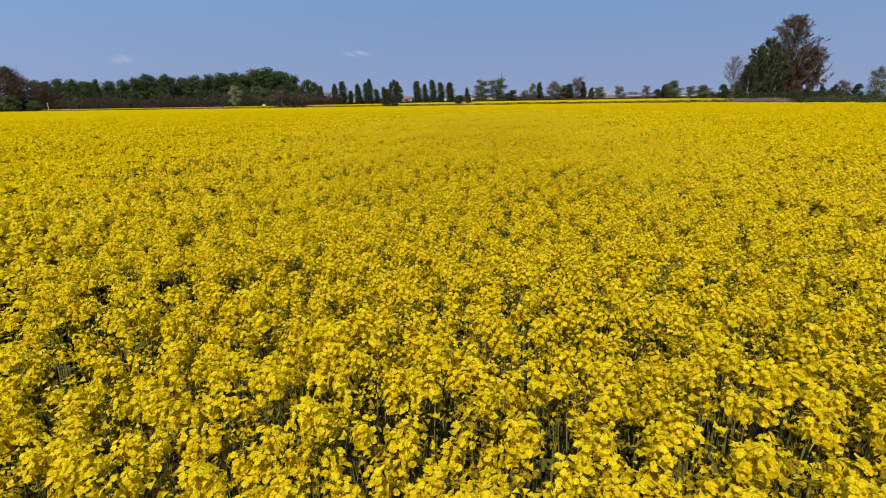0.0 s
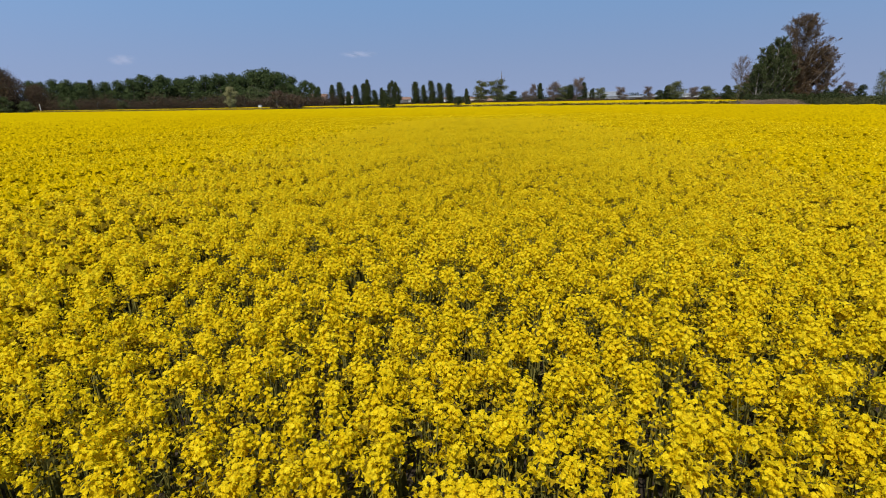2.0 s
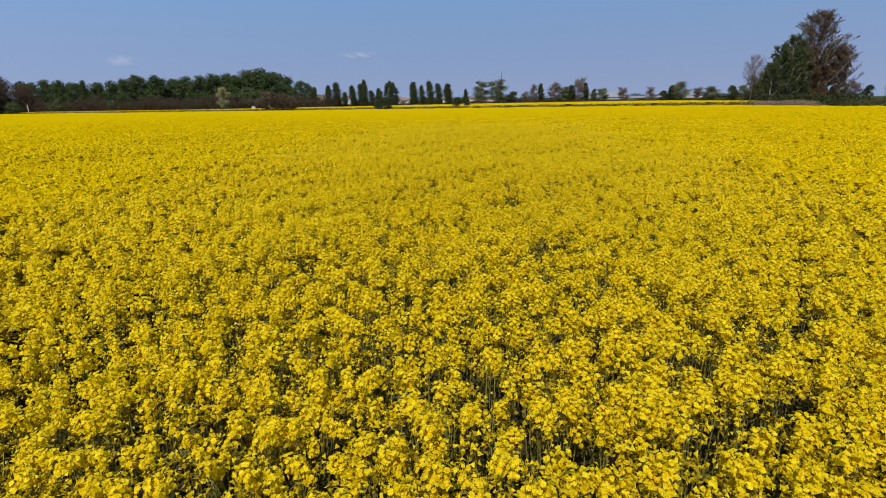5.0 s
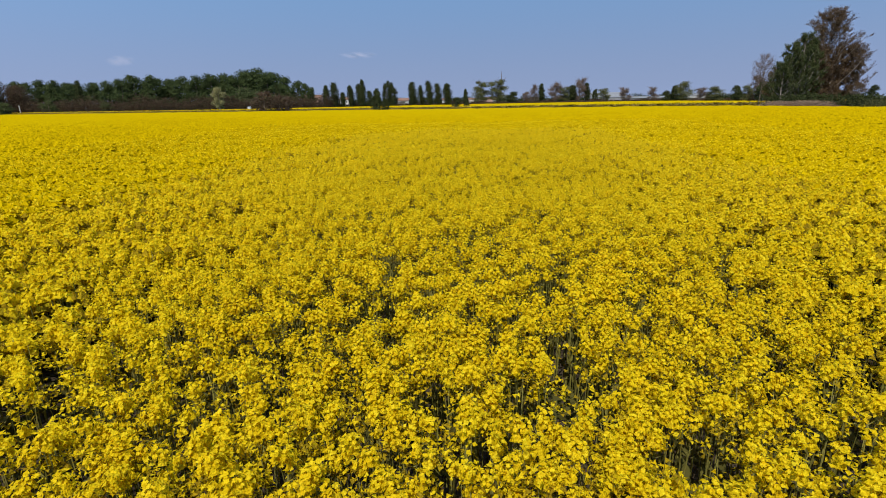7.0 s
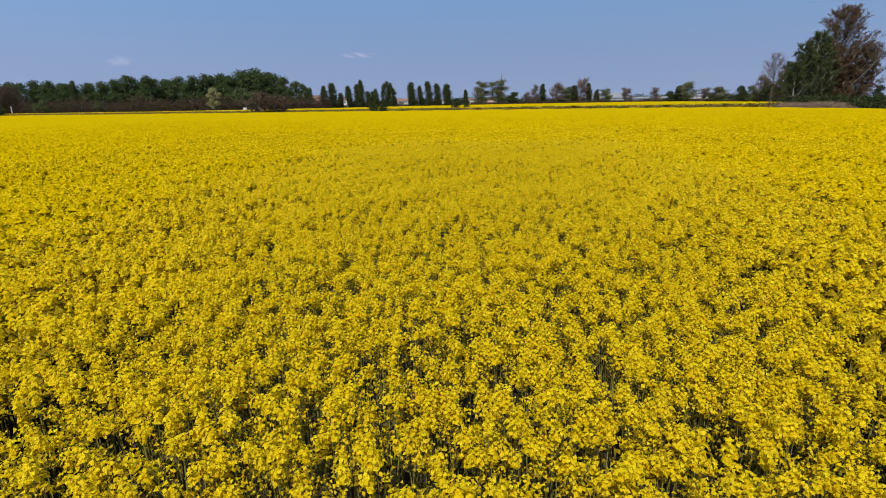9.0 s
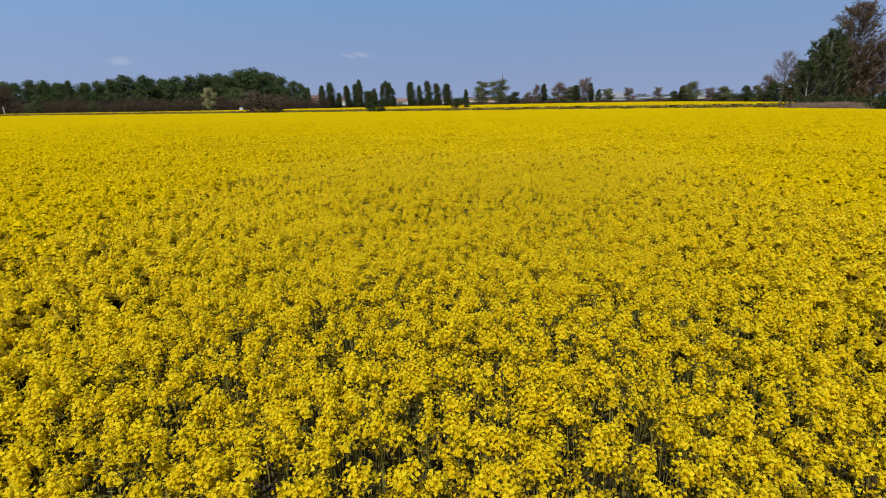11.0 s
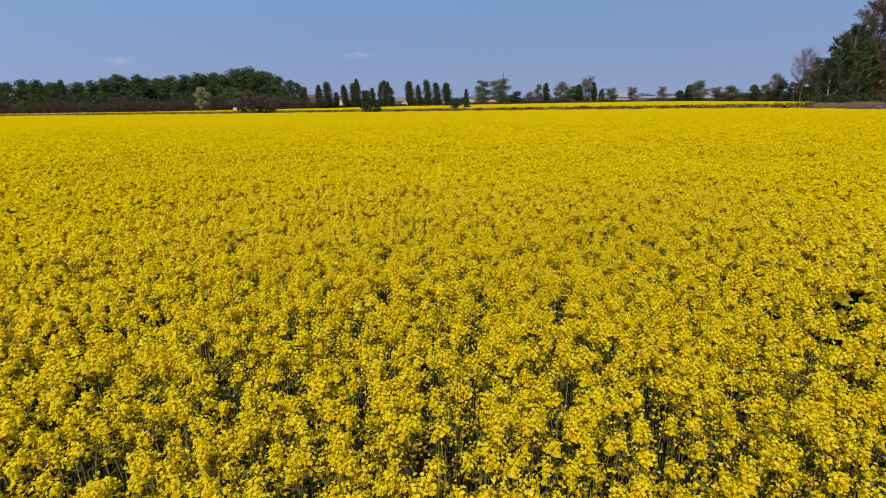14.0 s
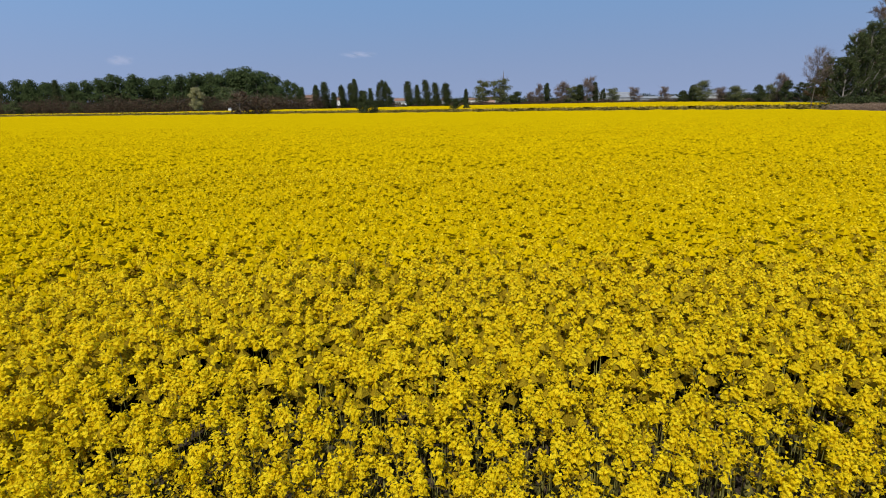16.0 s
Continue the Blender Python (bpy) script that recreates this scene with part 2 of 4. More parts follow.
# ---------- the rapeseed crop ----------
CROP = 1.3
LEAN = 0.0743                     # the flight drifts this far to +x for each metre of y


def far_u(x, y):
    """How near the flight comes to a place while it is in view."""
    u = x - LEAN * y
    eye = np.interp(y, [0, 5, 8, 15, 21, 26, 33, 41], [1.1, 1.3, 1.4, 1.42, 1.6, 1.8, 1.8, 2.1])
    return np.maximum(np.maximum(np.abs(u) / 0.84, 1.364 * eye), np.maximum(0.963 * (y - 41.06) + 0.58, -6.0 * y))


def scatter(rng, x0, x1, y0, y1, density, loose=0.5):
    step = density ** -0.5
    gx, gy = np.meshgrid(np.arange(x0, x1, step), np.arange(y0, y1, step))
    gx, gy = gx.ravel(), gy.ravel()
    return gx + step * rng.uniform(-loose, loose, len(gx)), gy + step * rng.uniform(-loose, loose, len(gy))


def crop_height(x, y):
    """Slow waves in the crop's height, in metres about its mean."""
    return 0.05 * np.sin(0.9 * x + 0.4 * np.sin(0.7 * y)) + 0.05 * np.sin(0.8 * y + 1.3 * np.sin(0.45 * x)) + 0.03 * np.sin(2.3 * x - 1.9 * y)


def plants(rng, x0, x1, y0, y1, near, far, density, gaps=0.03):
    """Feet of the plants in one band of distance; here and there some are missing, in patches."""
    x, y = scatter(rng, x0, x1, y0, y1, density, 0.44)
    d = far_u(x, y) * rng.uniform(0.86, 1.14, len(x))
    hollow = np.sin(3.1 * x + 2.0 * np.sin(1.7 * y)) * np.sin(2.9 * y + 1.5 * np.sin(2.3 * x)) + 0.5 * np.sin(9.0 * x + 3 * np.sin(5 * y)) * np.sin(8.0 * y + 2 * np.sin(6 * x))
    keep = (d >= near) & (d < far) & (hollow + rng.normal(0, 0.3, len(x)) < 1.75) & (rng.uniform(0, 1, len(x)) > gaps)
    return x[keep], y[keep]


def racemes(rng, x, y, side=1.7, reach=0.062, side_lower=0.035):
    """Tops of the flower heads of the plants at x, y: one leading shoot, and side shoots round it that stand lower. Also the plant of each."""
    n = len(x)
    lead = CROP + 0.02 + crop_height(x, y) + rng.normal(0, 0.036, n)
    k = np.r_[np.arange(n), np.repeat(np.arange(n), np.maximum(rng.poisson(side, n), 1))]
    a = rng.uniform(0, 6.283, len(k))
    q = np.sqrt(rng.uniform(0.15, 1.2, len(k)))
    q[:n] *= 0.1
    z = lead[k] - side_lower * q ** 2 * rng.uniform(0.2, 2.0, len(k)) - np.where(rng.uniform(0, 1, len(k)) < 0.15, 0.10, 0.0) * (q > 0.2)
    return np.stack([x[k] + reach * q * np.cos(a), y[k] + reach * q * np.sin(a), z], 1), k


def blossom(rng, tops, flowers, radius, height, fullness):
    """Centres and outward normals of the open flowers, in a spiral down each head."""
    n = len(tops)
    count = np.maximum((flowers * fullness * rng.uniform(0.75, 1.2, n)).astype(int), 3)
    t = np.repeat(np.arange(n), count)
    i = np.arange(len(t)) - np.repeat(np.cumsum(count) - count, count)
    s = (i + rng.uniform(0.1, 0.9, len(t))) / count[t]
    a = 2.4 * i + rng.uniform(0, 6.283, n)[t] + rng.normal(0, 0.3, len(t))
    r = (radius * fullness)[t] * (0.22 + 0.78 * np.sqrt(s)) * rng.uniform(0.85, 1.12, len(t))
    lean = rng.normal(0, 0.22, (n, 2))[t]
    drop = height * fullness[t] * s ** 1.35 + rng.normal(0, 0.004, len(t))
    c = tops[t] + np.stack([np.cos(a) * r - lean[:, 0] * drop, np.sin(a) * r - lean[:, 1] * drop, -drop], 1)
    th = 0.25 + 1.15 * s
    nrm = np.stack([np.cos(a) * np.sin(th), np.sin(a) * np.sin(th), np.cos(th)], 1) + 0.25 * rng.normal(size=(len(t), 3))
    return c, nrm / np.linalg.norm(nrm, axis=1, keepdims=True)


def plane_axes(rng, nrm):
    a = np.cross(nrm, rng.normal(size=nrm.shape))
    a /= np.linalg.norm(a, axis=1, keepdims=True) + 1e-9
    return a, np.cross(nrm, a)


def four_petals(rng, c, nrm, size):
    """Each flower as two crossed pairs of broad petals, slightly tilted against one another."""
    a, b = plane_axes(rng, nrm)
    s = np.reshape(size * rng.uniform(0.8, 1.15, len(c)), (-1, 1)) / 2
    out = []
    for u, v, lift in ((a, b, 0.0), (b, -a, 0.0016)):
        j = rng.uniform(0.8, 1.15, (4, len(c), 1))
        w = 0.56 * v * s
        up = nrm * (lift + 0.0015)
        tilt = nrm * s * rng.normal(0, 0.22, (len(c), 1))
        out.append(np.stack([c + u * s * j[0] - w * j[1] + up + tilt, c + u * s * j[1] + w * j[2] + up + tilt, c - u * s * j[2] + w * j[3] + up - tilt, c - u * s * j[3] - w * j[0] + up - tilt], 1))
    return np.concatenate(out, 0)


def one_plane(rng, c, nrm, size):
    """Flowers further off: one uneven four-cornered plane each."""
    a, b = plane_axes(rng, nrm)
    s = np.reshape(size * rng.uniform(0.8, 1.2, len(c)), (-1, 1)) / 2
    j = rng.uniform(0.7, 1.3, (4, len(c), 1))
    up = 0.25 * nrm * s
    return np.stack([c + a * s * j[0] + up, c + b * s * j[1] - up, c - a * s * j[2] + up, c - b * s * j[3] - up], 1)


def cores(rng, tops, radius, height, sides=5):
    """The closed mass of a far head or plant: an uneven cone of triangles."""
    n = len(tops)
    r = radius * rng.uniform(0.8, 1.2, n)
    turn = rng.uniform(0, 6.283, n)
    low = []
    for k in range(sides):
        a = turn + 6.283 * k / sides
        rk = r * rng.uniform(0.75, 1.25, n)
        low.append(tops + np.stack([np.cos(a) * rk, np.sin(a) * rk, -height * rng.uniform(0.75, 1.2, n)], 1))
    return np.concatenate([np.stack([tops, low[k], low[(k + 1) % sides]], 1) for k in range(sides)], 0)


def loose_petals(rng, tops, count, spread, drop, size, flat=0.3):
    t = np.repeat(np.arange(len(tops)), count)
    off = rng.normal(0, 1, (len(t), 3)) * [spread, spread, 0.3 * drop] - [0, 0, drop]
    return tris_at(rng, tops[t] + off, size * rng.uniform(0.7, 1.25, len(t)), flat)


def side_shoots(rng, tops, lower=(0.05, 0.17)):
    """Smaller flower heads lower down, between the upper ones."""
    low = tops[rng.integers(0, len(tops), int(1.5 * len(tops)))]
    return low + np.stack([rng.normal(0, 0.08, len(low)), rng.normal(0, 0.08, len(low)), -rng.uniform(*lower, len(low))], 1)


def strips(rng, tops, feet, width, crossed):
    """Stalks from the feet up to the heads, as one or two crossed strips."""
    a = rng.uniform(0, 3.1416, len(tops))
    out = []
    for turn in (0, 1.5708)[: 2 if crossed else 1]:
        w = np.stack([np.cos(a + turn), np.sin(a + turn), 0 * a], 1) * width / 2
        out.append(np.stack([feet - 1.3 * w, feet + 1.3 * w, tops + 0.6 * w, tops - 0.6 * w], 1))
    return np.concatenate(out, 0)


rng = np.random.default_rng(7)
field = new("rapeseed_field")
tagged(field, "field of bright yellow flowering rapeseed on green stalks", "crop field", kind="stuff")
BANDS = (2.15, 3.0, 4.2, 7.5, 18.0, 62.0)
petals, small, buds, stalks, distant = [], [], [], [], []

# the nearest bands: every flower, with pods and flower stalks below the heads
for near, far, whole, flowers, size in ((0.0, BANDS[0], True, 17, 0.0235), (BANDS[0], BANDS[1], False, 16, 0.0250), (BANDS[1], BANDS[2], False, 11, 0.0300)):
    px, py = plants(rng, -6, 12, -1.6, 50, near, far, 40)
    tops, k = racemes(rng, px, py)
    full = np.clip(rng.normal(1.0, 0.2, len(tops)), 0.5, 1.4)
    c, nrm = blossom(rng, tops, flowers, 0.040, 0.072, full)
    petals.append(four_petals(rng, c, nrm, size) if whole else one_plane(rng, c, nrm, size))
    low = side_shoots(rng, tops)
    if far <= BANDS[1]:
        small += [cores(rng, tops - [0, 0, 0.022], 0.026 * full, 0.060), loose_petals(rng, tops, 6, 0.022, 0.055, 0.0165, 0.3), loose_petals(rng, low, 11, 0.032, 0.005, 0.0168, 0.4)]
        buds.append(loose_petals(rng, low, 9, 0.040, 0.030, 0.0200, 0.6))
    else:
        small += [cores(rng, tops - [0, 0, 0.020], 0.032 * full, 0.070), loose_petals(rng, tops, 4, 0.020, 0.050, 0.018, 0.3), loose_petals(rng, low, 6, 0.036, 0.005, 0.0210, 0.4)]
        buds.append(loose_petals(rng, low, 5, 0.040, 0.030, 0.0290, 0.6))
    bend = np.stack([px[k], py[k], 0 * px[k] + 0.62], 1) + rng.normal(0, 0.025, (len(k), 3))
    stalks.append(strips(rng, tops - [0, 0, 0.03], bend, 0.0065, whole))
    foot = np.stack([px, py, 0 * px], 1)
    stalks.append(strips(rng, foot + [0, 0, 0.75], foot, 0.014, whole))
    pod = np.repeat(np.arange(len(tops)), 4 if whole else 1)
    c = tops[pod] + np.stack([rng.normal(0, 0.018, len(pod)), rng.normal(0, 0.018, len(pod)), rng.uniform(-0.26, -0.08, len(pod))], 1)
    stalks.append(quads_at(rng, c, 0.042, 0.0028, 0.2))
lx, ly = scatter(rng, -11, 16, -1.6, 52, 95)
keep = far_u(lx, ly) < 4.4 + 4.5 * (rng.uniform(0, 1, len(lx)) < 0.4)
lx, ly = lx[keep], ly[keep]
leaves = [quads_at(rng, np.stack([lx, ly, rng.uniform(0.25, 0.88, len(lx))], 1), rng.uniform(0.07, 0.18, len(lx)), 0.045, 0.4)]

# middle distance: heads of fewer, larger planes
px, py = plants(rng, -14, 20, -1.6, 56, BANDS[2], BANDS[3], 36)
tops, k = racemes(rng, px, py)
full = np.clip(rng.normal(1.0, 0.2, len(tops)), 0.5, 1.4)
c, nrm = blossom(rng, tops, 7, 0.043, 0.075, full)
petals.append(one_plane(rng, c, nrm, 0.040))
low = side_shoots(rng, tops)
small += [cores(rng, tops - [0, 0, 0.012], 0.042 * full, 0.075, 4), loose_petals(rng, tops, 2, 0.02, 0.04, 0.026, 0.3),
          loose_petals(rng, low, 2, 0.035, 0.005, 0.024, 0.4)]
# low heads in the olive-brown that carries the shade between the upper ones
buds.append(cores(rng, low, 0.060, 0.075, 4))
stalks.append(strips(rng, tops - [0, 0, 0.03], np.stack([px[k], py[k], tops[:, 2] - 0.55], 1), 0.009, False))

# further off: whole heads, then whole plants, as small uneven cones with a few petals
px, py = plants(rng, -30, 40, -4, 68, BANDS[3], BANDS[4], 27)
tops, k = racemes(rng, px, py, 1.1)
distant.append(cores(rng, tops, 0.080, 0.090, 4))
small.append(loose_petals(rng, tops, 3, 0.042, 0.02, 0.037, 0.8))
px, py = plants(rng, -64, 74, -24, 104, BANDS[4], BANDS[5], 12)
keep = (np.abs(px) < 14 + 0.95 * np.abs(py)) & (rng.uniform(0, 1, len(px)) < np.exp(-np.maximum(far_u(px, py) - 22, 0) / 14))
px, py = px[keep], py[keep]
tops = np.stack([px, py, CROP + crop_height(px, py) + rng.normal(0, 0.04, len(px))], 1)
distant += [cores(rng, tops, 0.125, 0.085, 4), loose_petals(rng, tops, 2, 0.08, 0.04, 0.045, 0.4)]

link_mesh("flowers", np.concatenate(petals), 4, PETAL, field, "bright yellow four-petalled flowers")["kind"] = "stuff"
link_mesh("flowers", np.concatenate(small), 3, PETAL, field, "bright yellow four-petalled flowers")["kind"] = "stuff"
link_mesh("buds", np.concatenate(buds), 3, SHADED_BUD, field, "olive-brown bud and fading flower heads below the open ones, with shade in their colour")["kind"] = "stuff"
# canopy colour here: it holds the plant-scale self-shade that plain cones lack
link_mesh("distant_flowers", np.concatenate(distant), 3, CANOPY, field, "yellow flower heads of the further plants")["kind"] = "stuff"
link_mesh("stalks", np.concatenate(stalks), 4, RAPE_STEM, field, "pale green stalks and pods")["kind"] = "stuff"
link_mesh("leaves", np.concatenate(leaves), 4, RAPE_LEAF, field, "dark olive-green leaves")["kind"] = "stuff"


def canopy_z(x, y):
    jitter = np.random.default_rng(3).normal(0, 0.035, np.shape(x))
    return ground_z(x, y) + (CROP - 0.10) + crop_height(x, y) + jitter - 0.14 * smooth(x, 45, 72) - 0.08 * smooth(30 - far_u(x, y), 0, 6) - 0.12 * smooth(11 - far_u(x, y), 0, 4)


def canopy_sheet(name, xs, ys, inside, zfun):
    gx, gy = np.meshgrid(xs, ys)
    gz = zfun(gx, gy)
    nx = len(xs)
    verts = np.stack([gx, gy, gz], -1).reshape(-1, 3)
    i, j = np.meshgrid(np.arange(nx - 1), np.arange(len(ys) - 1))
    a = (j * nx + i).ravel()
    cx, cy = (gx[:-1, :-1] + gx[1:, 1:]) / 2, (gy[:-1, :-1] + gy[1:, 1:]) / 2
    quads = np.stack([a, a + 1, a + 1 + nx, a + nx], 1)[inside(cx, cy).ravel()]
    used, flat = np.unique(quads, return_inverse=True)
    return solid(name, verts[used], flat.reshape(-1, 4).tolist(), CANOPY, field)


far_canopy = canopy_sheet("far_canopy", np.arange(-420, 78, 1.5), np.arange(-80, 340, 1.5),
                          lambda x, y: (beyond(x, y) < 0) & (x < 74) & (far_u(x, y) > 4.8), canopy_z)
far_canopy["label"] = "closed yellow canopy of the distant crop"
far_canopy["kind"] = "stuff"

# the second field beyond the ditch
second = new("second_rapeseed_field")
tagged(second, "second strip of yellow rapeseed beyond a grassy ditch", "crop field", kind="stuff")


def far_edge(x):
    return 292 + 0.10 * np.clip(x, -300, 300) + 25 * smooth(x, -60, 60)


def second_z(x, y):
    return ground_z(x, y) + 1.2 + np.random.default_rng(4).normal(0, 0.06, np.shape(x))


def inside_second(x, y):
    return (beyond(x, y) > 26) & (y < far_edge(x)) & (x < 112)


sheet = canopy_sheet("far_canopy", np.arange(-300, 160, 2.0), np.arange(140, 340, 2.0), inside_second, second_z)
sheet.parent = second
sheet["kind"] = "stuff"
ex = rng.uniform(-260, 112, 24000)
ey = 181 - 0.42 * ex + 26 + rng.uniform(-0.6, 1.5, 24000)
ez = ground_z(ex, ey)
link_mesh("flowers", quads_at(rng, np.stack([ex, ey, ez + rng.uniform(0.95, 1.35, 24000)], 1)[:9000], 0.3, 0.25), 4, PETAL, second)["kind"] = "stuff"
link_mesh("stalks", quads_at(rng, np.stack([ex, ey - 0.6, ez + rng.uniform(0.0, 1.0, 24000)], 1), 0.6, 0.25), 4, DITCH_GRASS, second)["kind"] = "stuff"

# ---------- trees ----------


def limb_path(rng, start, end, bend, steps=5):
    s, e = np.array(start, float), np.array(end, float)
    mid = rng.normal(0, bend, 3)
    return [s + (e - s) * q + mid * math.sin(math.pi * q) for q in np.linspace(0, 1, steps)]


def tree(name, seed, height, width, leaf, bark, leaves=700, leaf_size=0.7, shape="round", base=0.18, lobes=14, twigs=0, twig_mat=None, fill=0.5, twig_len=0.55, stout=0.022, twig_w=0.03):
    """A tree at the origin: trunk with limbs, and a crown of leaf clumps in uneven lobes."""
    leaves = int(2.0 * leaves)
    r = np.random.default_rng(seed)
    top = new(name)
    tubes = []
    lean = r.normal(0, 0.02 * height, 2)
    trunk = [(lean[0] * q * q, lean[1] * q * q, height * q) for q in np.linspace(0, 0.9, 8)]
    tr = stout * height
    tubes.append(tube(trunk, [tr * (1.25 - q) if i else tr * 1.6 for i, q in enumerate(np.linspace(0, 1.15, 8))], 7))
    centres, sizes = [], []
    for i in range(lobes):
        q = base + (1 - base) * ((i + r.uniform(0.1, 0.9)) / lobes)
        if shape == "column":
            prof = 0.22 + 0.78 * math.sin(math.pi * (0.10 + 0.76 * (q - base) / (1 - base)))
        elif shape == "cone":
            prof = 1.05 - 0.8 * (q - base) / (1 - base)
        elif shape == "vase":
            prof = 0.35 + 0.65 * math.sin(math.pi * min(1.0, 0.25 + 0.62 * (q - base) / (1 - base)))
        else:
            prof = math.sin(math.pi * min(0.97, 0.16 + 0.76 * (q - base) / (1 - base))) ** 0.7
        prof *= r.uniform(0.8, 1.15)
        a = 2.4 * i + r.uniform(-1.2, 1.2)
        rad = 0.5 * width * prof * (0.62 if shape != "column" else 0.18) * r.uniform(0.6, 1.1)
        z = height * (q * 0.93)
        c = np.array([rad * math.cos(a) + lean[0] * q * q, rad * math.sin(a) + lean[1] * q * q, z])
        centres.append(c)
        if shape == "column":
            sizes.append(np.array([0.34 * width * prof] * 2 + [2.0 * height / lobes]) * r.uniform(0.85, 1.15))
        else:
            sizes.append(np.array([0.26 * width * (0.5 + 0.6 * prof)] * 2 + [max(0.16 * width, (1.6 if shape == "column" else 0.6) * height / lobes)]) * r.uniform(0.75, 1.25))
        q0 = max(0.08, q - 0.12 - 0.25 * rad / height)
        tubes.append(tube(limb_path(r, (lean[0] * q0 * q0, lean[1] * q0 * q0, height * q0), c, 0.02 * width), [tr * (0.5 - 0.09 * k) * (1.15 - q) + 0.015 for k in range(5)], 5))
    v, f = joined(tubes)
    solid("trunk", v, f, bark, top, smooth=True)
    centres, sizes = np.array(centres), np.array(sizes)
    if leaves:
        k = r.integers(0, lobes, leaves)
        d = r.normal(size=(leaves, 3))
        d /= np.linalg.norm(d, axis=1, keepdims=True)
        p = centres[k] + d * sizes[k] * (r.uniform(0, 1, leaves) ** fill)[:, None]
        p[:, 2] = np.clip(p[:, 2], 0.3, height)
        link_mesh("crown", tris_at(r, p, leaf_size * r.uniform(0.45, 0.95, leaves), 0.0, d), 3, leaf, top)
    if twigs:
        k = r.integers(0, lobes, twigs)
        out = centres[k] - [0, 0, 0.3 * height]
        out /= np.linalg.norm(out, axis=1, keepdims=True) + 1e-9
        s = centres[k] + r.normal(0, 0.4, (twigs, 3)) * sizes[k]
        e = s + (out + 0.5 * r.normal(size=(twigs, 3))) * twig_len * (0.13 * width + 0.5) + [0, 0, 0.05 * height * twig_len]
        w = np.cross(e - s, r.normal(size=(twigs, 3)))
        w *= twig_w / (np.linalg.norm(w, axis=1, keepdims=True) + 1e-9)
        link_mesh("brushwood", np.stack([s - w, s + w, e + 0.4 * w, e - 0.4 * w], 1), 4, twig_mat or TWIG, top)["kind"] = "stuff"
    top["h"], top["w"] = height, width
    return top


